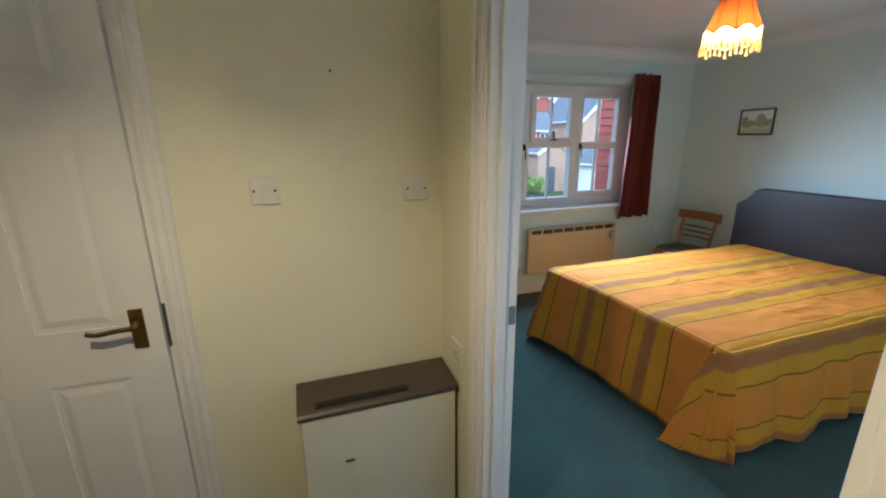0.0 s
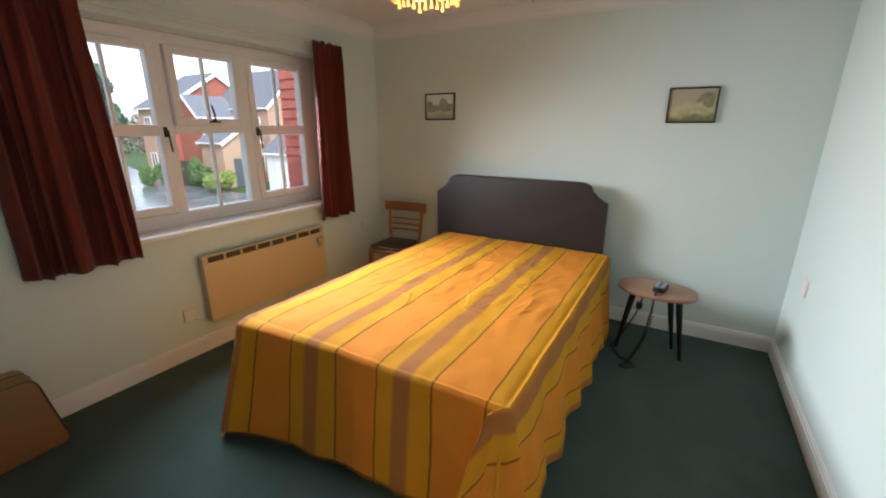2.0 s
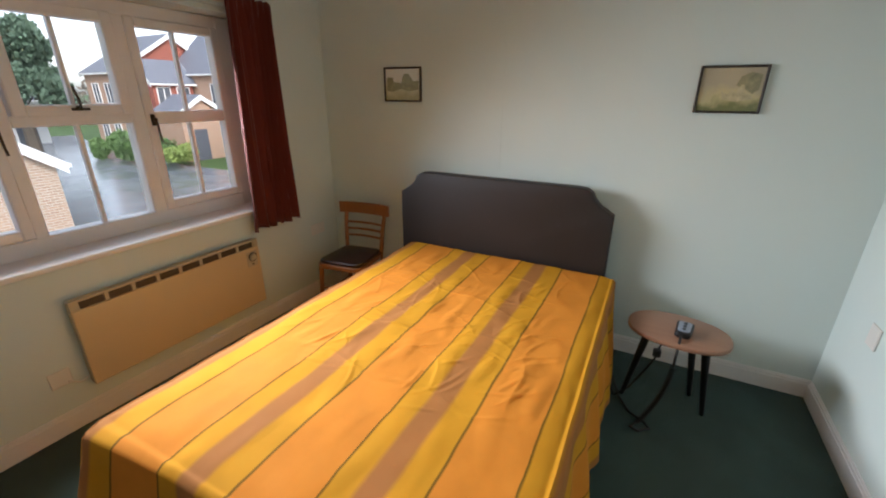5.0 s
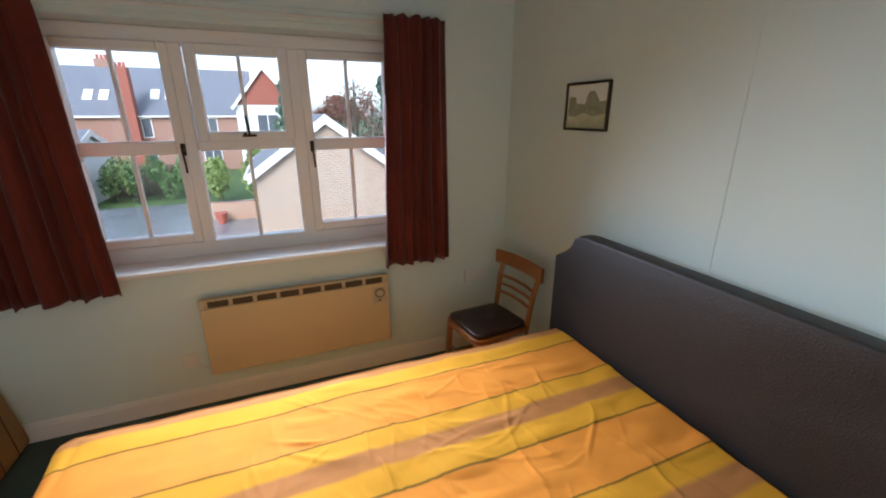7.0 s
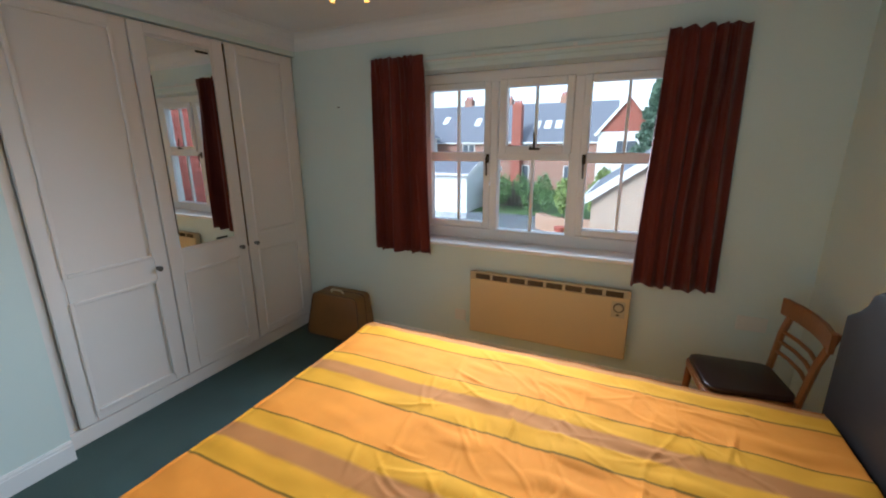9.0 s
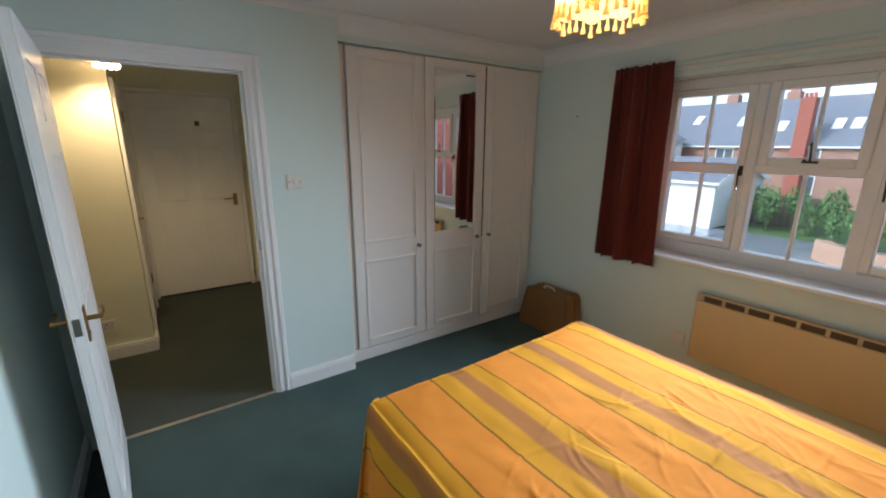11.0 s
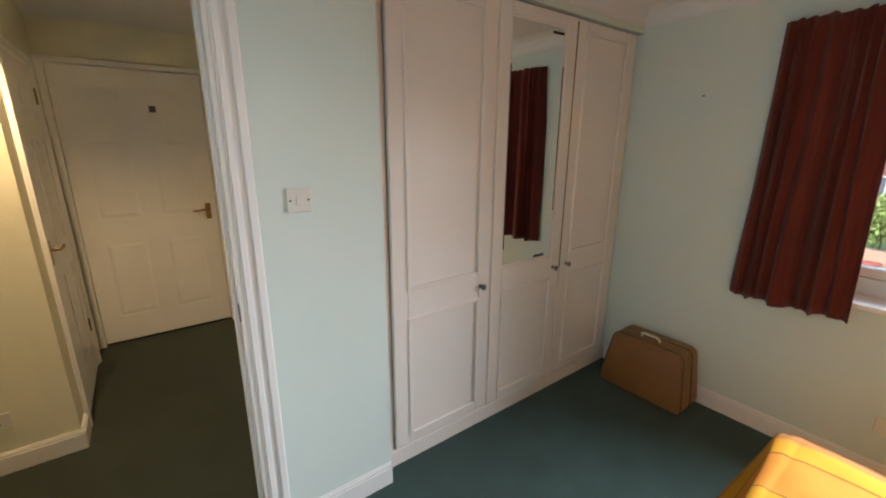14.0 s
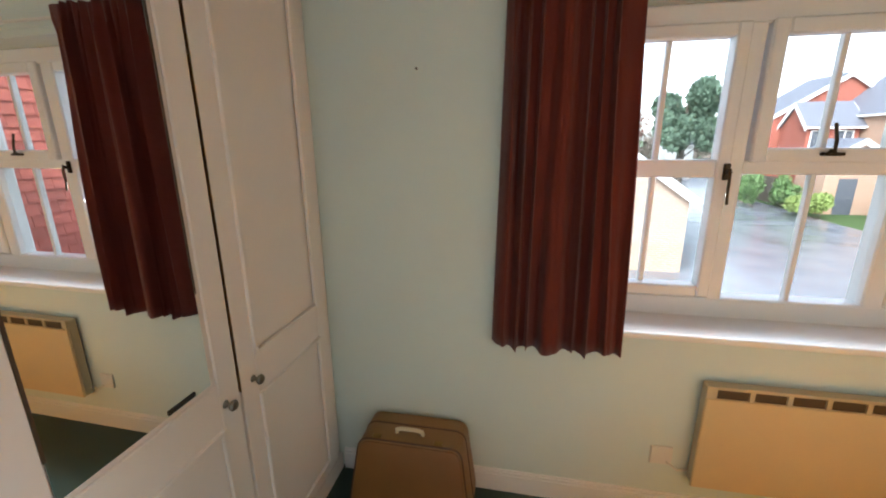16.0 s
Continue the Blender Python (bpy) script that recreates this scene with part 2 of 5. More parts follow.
PRINT1 = landscape("green_landscape_print", (0.74, 0.77, 0.70), (0.40, 0.42, 0.25), (0.55, 0.58, 0.40))
TOWER = mat("washed_grey_green_print", (0.36, 0.39, 0.24), 0.5, vary=0.25, scale=25, coat=0.5)
PALESTONE = mat("washed_pale_stone_print", (0.56, 0.50, 0.30), 0.5, vary=0.25, scale=30, coat=0.5)
DARKTREE = mat("washed_dark_tree_print", (0.30, 0.29, 0.16), 0.5, vary=0.3, scale=30, coat=0.5)
PRINT2 = landscape("ochre_landscape_print", (0.40, 0.35, 0.24), (0.16, 0.18, 0.07), (0.52, 0.46, 0.24))
# outside
ASPHALT = mat("wet_asphalt", (0.21, 0.225, 0.25), 0.2, vary=0.2, scale=0.5, bump=0.3, bscale=40)
GRASS = mat("lawn", (0.07, 0.13, 0.03), 0.9, vary=0.25, scale=0.8, bump=0.6, bscale=30)
BUFF = masonry("buff_brick", (0.37, 0.24, 0.165), (0.28, 0.175, 0.12), (0.48, 0.43, 0.36), 0.225, 0.075)
REDBRICK = masonry("red_brick", (0.30, 0.12, 0.08), (0.25, 0.10, 0.07), (0.3, 0.25, 0.2), 0.225, 0.075)
ORANGEBRICK = masonry("orange_brick", (0.40, 0.22, 0.14), (0.34, 0.18, 0.11), (0.4, 0.33, 0.26), 0.225, 0.075)
TILEHUNG = masonry("red_hung_tile", (0.34, 0.11, 0.075), (0.29, 0.09, 0.06), (0.17, 0.05, 0.035), 0.2, 0.12)
SLATE = masonry("slate_roof", (0.17, 0.18, 0.21), (0.14, 0.15, 0.18), (0.10, 0.10, 0.12), 0.25, 0.16, 0.6)
TILE = mat("clay_tile_red", (0.40, 0.105, 0.075), 0.75, vary=0.12, scale=10, bump=0.3, bscale=80, island=0.15)
RENDERW = mat("white_render", (0.72, 0.72, 0.70), 0.8, vary=0.04, scale=1)
DARKGLASS = mat("far_window_glass", (0.10, 0.11, 0.13), 0.08, vary=0.1)
LEAF = mat("green_leaf", (0.13, 0.23, 0.07), 0.6, vary=0.3, scale=3, island=0.1)
LEAFPALE = mat("pale_green_leaf", (0.24, 0.32, 0.08), 0.6, vary=0.3, scale=3)
CONIFER = mat("conifer_green", (0.09, 0.15, 0.095), 0.7, vary=0.3, scale=2)
RUSSET = mat("russet_leaf", (0.20, 0.08, 0.05), 0.7, vary=0.3, scale=2)
BARK = mat("bark", (0.10, 0.08, 0.06), 0.9, vary=0.3, scale=6, bump=0.6, bscale=30)


# ---- mesh helpers (plan units) ----
def bm_new():
    return bmesh.new()


def box(bm, x0, y0, z0, x1, y1, z1, bevel=0.0, seg=1):
    r = bmesh.ops.create_cube(bm, size=1.0)
    vs = r["verts"]
    for v in vs:
        v.co = Vector((x0 + (v.co.x + 0.5) * (x1 - x0), y0 + (v.co.y + 0.5) * (y1 - y0), z0 + (v.co.z + 0.5) * (z1 - z0)))
    if bevel:
        es = list({e for v in vs for e in v.link_edges})
        bmesh.ops.bevel(bm, geom=es, offset=bevel, segments=seg, affect="EDGES", profile=0.5)
    return bm


def boxed(*a, **k):
    return box(bm_new(), *a, **k)


def rod(bm, p0, p1, r0, r1=None, n=12):
    r1 = r0 if r1 is None else r1
    p0, p1 = Vector(p0), Vector(p1)
    d = p1 - p0
    q = d.to_track_quat("Z", "Y").to_matrix().to_4x4()
    bmesh.ops.create_cone(bm, cap_ends=True, segments=n, radius1=r0, radius2=r1, depth=d.length, matrix=Matrix.Translation((p0 + p1) / 2) @ q)
    return bm


def lathe(bm, c, profile, n=24, axis="Z"):
    """profile: (radius, height) pairs."""
    rings = []
    for r, h in profile:
        ring = []
        for i in range(n):
            a = 2 * math.pi * i / n
            p = {"Z": (r * math.cos(a), r * math.sin(a), h), "X": (h, r * math.cos(a), r * math.sin(a)), "Y": (r * math.cos(a), h, r * math.sin(a))}[axis]
            ring.append(bm.verts.new(Vector(c) + Vector(p)))
        rings.append(ring)
    for a, b in zip(rings, rings[1:]):
        for i in range(n):
            bm.faces.new((a[i], a[(i + 1) % n], b[(i + 1) % n], b[i]))
    for ring in (rings[0], rings[-1]):
        bm.faces.new(ring)
    bmesh.ops.recalc_face_normals(bm, faces=bm.faces)
    return bm


def tube(bm, pts, r, n=8):
    pts = [Vector(p) for p in pts]
    rings = []
    for i, p in enumerate(pts):
        d = (pts[min(i + 1, len(pts) - 1)] - pts[max(i - 1, 0)]).normalized()
        q = d.to_track_quat("Z", "Y")
        rings.append([bm.verts.new(p + q @ Vector((r * math.cos(2 * math.pi * k / n), r * math.sin(2 * math.pi * k / n), 0))) for k in range(n)])
    for a, b in zip(rings, rings[1:]):
        for k in range(n):
            bm.faces.new((a[k], a[(k + 1) % n], b[(k + 1) % n], b[k]))
    bm.faces.new(rings[0])
    bm.faces.new(rings[-1])
    bmesh.ops.recalc_face_normals(bm, faces=bm.faces)
    return bm


def prism(bm, outline, plane, lo, hi, bevel=0.0):
    """A flat outline, given in two axes, pushed along the third. plane: 'x', 'y' or 'z', the axis pushed along."""
    def at(a, b, c):
        return {"x": (c, a, b), "y": (a, c, b), "z": (a, b, c)}[plane]
    v0 = [bm.verts.new(at(a, b, lo)) for a, b in outline]
    v1 = [bm.verts.new(at(a, b, hi)) for a, b in outline]
    f = [bm.faces.new(v0), bm.faces.new(v1)]
    n = len(outline)
    for i in range(n):
        f.append(bm.faces.new((v0[i], v0[(i + 1) % n], v1[(i + 1) % n], v1[i])))
    bmesh.ops.recalc_face_normals(bm, faces=f)
    if bevel:
        es = [e for e in bm.edges if (e.verts[0] in v0) == (e.verts[1] in v0) and e.verts[0] in set(v0 + v1)]
        bmesh.ops.bevel(bm, geom=es, offset=bevel, segments=3, affect="EDGES", profile=0.5)
    return bm


ORIGIN = {}


def part(name, bm, material, parent=None, label="", smooth=False):
    """Links a bmesh as one mesh object, under a thing or a part, or by itself."""
    bmesh.ops.scale(bm, vec=(U, U, U), verts=bm.verts)
    if parent is None:
        lo = [min(v.co[i] for v in bm.verts) for i in range(3)]
        hi = [max(v.co[i] for v in bm.verts) for i in range(3)]
        o = Vector(((lo[0] + hi[0]) / 2, (lo[1] + hi[1]) / 2, lo[2]))
    else:
        o = ORIGIN[parent.name]
    bmesh.ops.translate(bm, vec=-o, verts=bm.verts)
    me = bpy.data.meshes.new(name)
    bm.to_mesh(me)
    bm.free()
    me.materials.append(material)
    if smooth:
        for p in me.polygons:
            p.use_smooth = True
        me.set_sharp_from_angle(angle=radians(40))
    ob = new(name, me)
    ORIGIN[ob.name] = o
    if parent is None:
        ob.location = o
    else:
        ob.parent = parent
    if label:
        tagged(ob, label)
    return ob


def thing(name, x, y, z, label, category, group=""):
    ob = new(name)
    ob.location = ORIGIN[ob.name] = Vector((x, y, z)) * U
    ob.empty_display_size = 0.05
    return tagged(ob, label, category, group)


def setting(name, bm, material, label="", category=""):
    ob = part(name, bm, material)
    return tagged(ob, label or name.replace("_", " "), category or name.split("_")[0], kind="structure")


# ---- large structure: bedroom ----
XW, XE, YS, YN, CEILZ = 0.80, 4.055, 0.215, 3.457, 2.265
bm = boxed(0.765, YS - 0.05, -0.08, XE + 0.05, YN + 0.05, 0.0)
box(bm, 0.05, 1.60, -0.08, 0.765, YN + 0.05, 0.0)
setting("floor", bm, CARPET, "dark green fitted carpet of the bedroom", "carpet")
setting("floor_hall", boxed(-1.70, -1.55, -0.08, 0.765, 1.598, 0.0), HALLCARPET, "dark green fitted carpet of the hall", "carpet")
setting("ceiling", boxed(0.70, YS - 0.1, CEILZ, XE + 0.1, YN + 0.02, CEILZ + 0.12), CEIL, "white matt painted bedroom ceiling")
setting("ceiling_hall", boxed(-1.70, -1.65, CEILZ, 0.70, 1.65, CEILZ + 0.12), CEIL, "white matt painted hall ceiling")
setting("wall_east", boxed(XE, YS - 0.1, -0.08, XE + 0.12, YN + 0.3, CEILZ + 0.1), MINT, "pale mint painted wall behind the headboard", "wall")
setting("wall_south", boxed(XW, YS - 0.1, -0.08, XE, YS, CEILZ + 0.1), MINT, "pale mint painted plain side wall", "wall")
WX0, WX1, WZ0, WZ1 = 1.665, 3.45, 0.815, 1.957
bm = bm_new()
box(bm, 0.0, YN, -0.08, WX0, 3.75, CEILZ + 0.1)
box(bm, WX1, YN, -0.08, XE, 3.75, CEILZ + 0.1)
box(bm, WX0, YN, -0.08, WX1, 3.75, WZ0)
box(bm, WX0, YN, WZ1, WX1, 3.75, CEILZ + 0.1)
setting("wall_north", bm, MINT, "pale mint painted wall with the wide window", "wall")
DY0, DY1, DZ = 0.338, 1.137, 1.905
bm = bm_new()
box(bm, 0.72, YS - 0.1, -0.08, XW, DY0 - 0.03, CEILZ)
box(bm, 0.72, DY0 - 0.03, DZ + 0.03, XW, DY1 + 0.03, CEILZ)
box(bm, 0.72, DY1 + 0.03, -0.08, XW, 1.668, CEILZ)
box(bm, 0.715, 1.668, 2.13, 0.76, YN, CEILZ)
box(bm, 0.10, 1.674, 2.14, 0.715, YN, CEILZ)
setting("wall_west", bm, MINT, "pale mint painted wall with the door and wardrobe", "wall")
bm = bm_new()
box(bm, 0.05, 1.60, -0.08, 0.10, YN, CEILZ)
box(bm, 0.10, 1.60, -0.08, 0.72, 1.674, CEILZ)
setting("wall_wardrobe_recess", bm, MINT, "plain recess wall behind the wardrobe", "wall")
# hall
bm = bm_new()
box(bm, -0.91, 1.525, 1.935, -0.185, 1.60, CEILZ)
box(bm, -0.185, 1.525, -0.08, 0.72, 1.60, CEILZ)
box(bm, -1.70, 1.525, -0.08, -0.91, 1.60, CEILZ)
setting("wall_hall_north", bm, CREAM, "cream painted hall wall with two switches", "wall")
setting("wall_hall_west", boxed(-1.70, 0.415, -0.08, -1.60, 1.525, CEILZ), CREAM, "cream painted wall round the hall door", "wall")
setting("wall_hall_corner", boxed(-1.60, 0.415, -0.08, -0.305, 0.515, CEILZ), CREAM, "cream painted hall wall with a side door", "wall")
setting("wall_hall_side", boxed(-0.405, -1.60, -0.08, -0.305, 0.415, CEILZ), CREAM, "cream painted hall wall with a socket", "wall")
setting("wall_hall_south", boxed(-0.305, -1.65, -0.08, 0.72, -1.55, CEILZ), CREAM, "cream painted end wall of the hall", "wall")
setting("wall_hall_east", boxed(0.70, -1.55, -0.08, 0.80, YS - 0.1, CEILZ), CREAM, "cream painted hall wall beside the door", "wall")
# a thin cream skin on the hall side of the door wall
bm = bm_new()
box(bm, 0.712, YS - 0.1, 0, 0.72, DY0 - 0.03, CEILZ)
box(bm, 0.712, DY0 - 0.03, DZ + 0.03, 0.72, DY1 + 0.03, CEILZ)
box(bm, 0.712, DY1 + 0.03, 0, 0.72, 1.525, CEILZ)
setting("wall_hall_door_side", bm, CREAM, "cream painted hall side of the bedroom wall", "wall")


def skirting(bm, p0, p1, side, h=0.105, t=0.016):
    """A moulded board from p0 to p1; side: the way into the room."""
    (x0, y0), (x1, y1) = p0, p1
    for lo, hi, d in ((0, h * 0.8, t), (h * 0.8, h * 0.93, t * 0.75), (h * 0.93, h, t * 0.4)):
        a0, b0 = min(x0, x1, x0 + side[0] * d), min(y0, y1, y0 + side[1] * d)
        a1, b1 = max(x0, x1, x0 + side[0] * d), max(y0, y1, y0 + side[1] * d)
        box(bm, a0, b0, lo, a1, b1, hi)


for nm, p0, p1, sd in (("baseboard_east", (XE, YS), (XE, YN), (-1, 0)), ("baseboard_south", (XW, YS), (XE - 0.017, YS), (0, 1)), ("baseboard_north", (0.75, YN), (XE - 0.017, YN), (0, -1)),
                       ("baseboard_west", (XW, DY1 + 0.088), (XW, 1.666), (1, 0)), ("baseboard_hall_side", (-0.305, -1.5), (-0.305, 0.531), (1, 0)),
                       ("baseboard_hall_north", (-0.10, 1.525), (0.712, 1.525), (0, -1)), ("baseboard_hall_west", (-1.60, 1.44), (-1.60, 1.525), (1, 0)),
                       ("baseboard_hall_corner", (-0.46, 0.515), (-0.322, 0.515), (0, 1))):
    bm = bm_new()
    skirting(bm, p0, p1, sd)
    setting(nm, bm, GLOSS, "white gloss painted moulded skirting board", "skirting board")


def coving(nm, p0, p1, side, s=0.10):
    bm = bm_new()
    prof = [(0, 0), (0, -s), (0.004, -s)] + [(s - s * math.cos(radians(k)) * 0.97, -s + s * math.sin(radians(k)) * 0.97) for k in (12, 30, 50, 70, 84)] + [(s, -0.004), (s, 0)]
    if side[0]:
        prism(bm, [(p0[0] + side[0] * a, CEILZ + b) for a, b in prof], "y", min(p0[1], p1[1]), max(p0[1], p1[1]))
    else:
        prism(bm, [(p0[1] + side[1] * a, CEILZ + b) for a, b in prof], "x", min(p0[0], p1[0]), max(p0[0], p1[0]))
    setting(nm, bm, CEIL, "white plaster coving along the ceiling edge", "coving")


coving("trim_coving_north", (0.76, YN), (XE, YN), (0, -1))
coving("trim_coving_east", (XE, YS), (XE, YN), (-1, 0))
coving("trim_coving_south", (XW, YS), (XE, YS), (0, 1))
coving("trim_coving_west", (XW - 0.04, YS), (XW - 0.04, YN), (1, 0))


# ---- window ----
def sash(bm, x0, x1, z0, z1, y0, y1, w, b=0.006):
    box(bm, x0, y0, z0, x0 + w, y1, z1, b)
    box(bm, x1 - w, y0, z0, x1, y1, z1, b)
    box(bm, x0 + w, y0 + 0.001, z0, x1 - w, y1 - 0.001, z0 + w, b)
    box(bm, x0 + w, y0 + 0.001, z1 - w, x1 - w, y1 - 0.001, z1, b)


win = tagged(new("window_1"), "white painted timber casement window with six panes", "window", kind="structure")
win.location = ORIGIN["window_1"] = Vector((2.555, 3.62, WZ0)) * U
bm = bm_new()
FY0, FY1 = 3.625, 3.71
box(bm, WX0, FY0, WZ0, 1.772, FY1, WZ1, 0.006)
box(bm, 3.35, FY0, WZ0, WX1, FY1, WZ1, 0.006)
box(bm, 1.772, FY0 + 0.001, 1.885, 3.35, FY1, WZ1, 0.006)
box(bm, 1.772, FY0 + 0.001, WZ0, 3.35, FY1, 0.902, 0.006)
for c0, c1 in ((2.256, 2.312), (2.784, 2.854)):
    box(bm, c0, FY0 + 0.002, 0.89, c1, FY1, 1.89, 0.006)
box(bm, 2.312, FY0 + 0.003, 1.385, 2.784, FY1, 1.435, 0.006)
part("window_frame", bm, GLOSS, win)
for x0, x1, z0, z1, w, nm in ((1.772, 2.262, 0.906, 1.892, 0.045, "casement"), (2.848, 3.35, 0.906, 1.892, 0.045, "casement"), (2.322, 2.795, 1.428, 1.896, 0.05, "vent_light")):
    bm = bm_new()
    sash(bm, x0, x1, z0, z1, FY0 - 0.012, FY1 - 0.03, w)
    if nm == "casement":
        box(bm, x0 + w, FY0 - 0.005, 1.372, x1 - w, FY1 - 0.035, 1.437, 0.005)
    s = part(nm, bm, GLOSS, win)
    bm = bm_new()
    xc = (x0 + x1) / 2
    for za, zb in (((z0 + w, 1.372), (1.437, z1 - w)) if nm == "casement" else ((z0 + w, z1 - w),)):
        box(bm, xc - 0.009, 3.645, za, xc + 0.009, 3.675, zb, 0.003)
    part("glazing_bar", bm, GLOSS, s)
bm = bm_new()
box(bm, 2.54, 3.645, 0.895, 2.558, 3.675, 1.385, 0.003)
part("glazing_bar", bm, GLOSS, win)
for x0, x1, z0, z1 in ((1.81, 2.225, 0.945, 1.38), (1.81, 2.225, 1.43, 1.852), (2.885, 3.31, 0.945, 1.38), (2.885, 3.31, 1.43, 1.852), (2.367, 2.75, 1.472, 1.85), (2.308, 2.788, 0.895, 1.39)):
    p = part("pane", boxed(x0, 3.658, z0, x1, 3.662, z1), GLASS, win)
    p.visible_shadow = False
part("window_sill", boxed(WX0 - 0.035, 3.428, 0.795, WX1 + 0.035, FY0 + 0.01, 0.823, 0.008, 2), GLOSS, win, "white gloss painted window board")


def casement_handle(x, z):
    bm = bm_new()
    box(bm, x - 0.011, FY0 - 0.022, z - 0.03, x + 0.011, FY0 - 0.011, z + 0.03, 0.003)
    rod(bm, (x, FY0 - 0.02, z), (x, FY0 - 0.045, z), 0.008)
    tube(bm, [(x, FY0 - 0.042, z + 0.012), (x, FY0 - 0.048, z - 0.02), (x + 0.002, FY0 - 0.045, z - 0.07), (x + 0.004, FY0 - 0.05, z - 0.115)], 0.0055)
    return part("window_handle", bm, BRONZE, win, "worn metal casement handle", True)


casement_handle(2.249, 1.395)
casement_handle(2.876, 1.395)
bm = bm_new()
box(bm, 2.53, FY0 - 0.03, 1.452, 2.60, FY0 - 0.012, 1.464, 0.003)
tube(bm, [(2.565, FY0 - 0.028, 1.463), (2.563, FY0 - 0.03, 1.50), (2.556, FY0 - 0.02, 1.56)], 0.006)
rod(bm, (2.545, FY0 - 0.03, 1.458), (2.545, FY0 - 0.045, 1.47), 0.007)
part("window_stay", bm, BRONZE, win, "dark metal casement stay", True)

# ---- bedroom door, lining and architraves ----
bm = bm_new()
for y0, y1 in ((DY0 - 0.03, DY0), (DY1, DY1 + 0.03)):
    box(bm, 0.708, y0, 0, 0.808, y1, DZ, 0.002)
box(bm, 0.708, DY0 - 0.03, DZ, 0.808, DY1 + 0.03, DZ + 0.03, 0.002)
box(bm, 0.735, DY1 - 0.012, 0, 0.768, DY1, DZ, 0.002)
box(bm, 0.735, DY0, DZ - 0.012, 0.768, DY1 - 0.012, DZ, 0.002)
setting("trim_door_lining", bm, GLOSS, "white gloss painted door lining and stop", "door frame")


def architrave(nm, axis, face, out, a0, a1, top, w=0.07):
    """Ogee-like stepped architrave round an opening from a0 to a1 on a wall's face."""
    bm = bm_new()
    for lo, hi, d in ((0.0, w, 0.012), (0.008, w * 0.38, 0.018), (w * 0.62, w - 0.004, 0.022)):
        f0, f1 = min(face, face + out * d), max(face, face + out * d)
        for s in ((a0 - hi, a0 - lo), (a1 + lo, a1 + hi)):
            if axis == "x":
                box(bm, f0, s[0], 0, f1, s[1], top + hi, 0.003)
            else:
                box(bm, s[0], f0, 0, s[1], f1, top + hi, 0.003)
        if axis == "x":
            box(bm, f0, a0 - lo, top + lo, f1, a1 + lo, top + hi, 0.003)
        else:
            box(bm, a0 - lo, f0, top + lo, a1 + lo, f1, top + hi, 0.003)
    return setting(nm, bm, GLOSS, "white gloss painted moulded architrave", "architrave")


architrave("trim_architrave_bedroom", "x", XW, 1, DY0 - 0.012, DY1 + 0.012, DZ + 0.012, 0.075)
architrave("trim_architrave_hall", "x", 0.712, -1, DY0 - 0.012, DY1 + 0.012, DZ + 0.012, 0.075)
st = setting("trim_threshold_strip", boxed(0.775, DY0, 0.0, 0.80, DY1, 0.006, 0.002), ALU, "scuffed metal carpet threshold strip", "threshold strip")
strike = part("strike_plate", boxed(0.784, DY1 - 0.003, 0.94, 0.803, DY1 + 0.002, 0.998, 0.001), STEEL)
tagged(strike, "steel strike plate in the door lining", "strike plate", kind="structure")


def panel_door(name, w, h, label, t=0.036):
    """A moulded panel door, hinged at x=0, along +x, its face at y=0 and y=t, standing at z=0."""
    d = tagged(new(name), label, "door", kind="structure")
    ORIGIN[d.name] = Vector((0, 0, 0))
    bm = boxed(0, 0.004, 0.006, w, t - 0.004, h, 0.002)
    part("door_leaf", bm, GLOSS, d)
    cols = ((0.105, w / 2 - 0.05), (w / 2 + 0.05, w - 0.105))
    rows = ((0.20, 0.77), (0.94, 1.50), (1.61, h - 0.11))
    for side in (0, 1):
        bm = bm_new()
        ya, yb = (0.0, 0.004) if side == 0 else (t - 0.004, t)
        # stiles and rails stand proud of the leaf; the field of each panel rises again
        xs = (0, cols[0][0], cols[0][1], cols[1][0], cols[1][1], w)
        for a, b in ((xs[0], xs[1]), (xs[2], xs[3]), (xs[4], xs[5])):
            box(bm, a, ya, 0.006, b, yb, h)
        zs = (0.006, rows[0][0], rows[0][1], rows[1][0], rows[1][1], rows[2][0], rows[2][1], h)
        for a, b in ((zs[0], zs[1]), (zs[2], zs[3]), (zs[4], zs[5]), (zs[6], zs[7])):
            for c in cols:
                box(bm, c[0], ya, a, c[1], yb, b)
        part("rails_and_stiles", bm, GLOSS, d)
        for c in cols:
            for r in rows:
                m = 0.035
                y_in, y_out = (0.004, 0.0) if side == 0 else (t - 0.004, t)
                bm = bm_new()
                o = [bm.verts.new(p) for p in ((c[0] + 0.016, y_in, r[0] + 0.016), (c[1] - 0.016, y_in, r[0] + 0.016), (c[1] - 0.016, y_in, r[1] - 0.016), (c[0] + 0.016, y_in, r[1] - 0.016))]
                i = [bm.verts.new(p) for p in ((c[0] + m, y_out, r[0] + m), (c[1] - m, y_out, r[0] + m), (c[1] - m, y_out, r[1] - m), (c[0] + m, y_out, r[1] - m))]
                for k in range(4):
                    bm.faces.new((o[k], o[(k + 1) % 4], i[(k + 1) % 4], i[k]))
                bm.faces.new(i)
                bmesh.ops.recalc_face_normals(bm, faces=bm.faces)
                part("panel", bm, GLOSS, d)
    return d


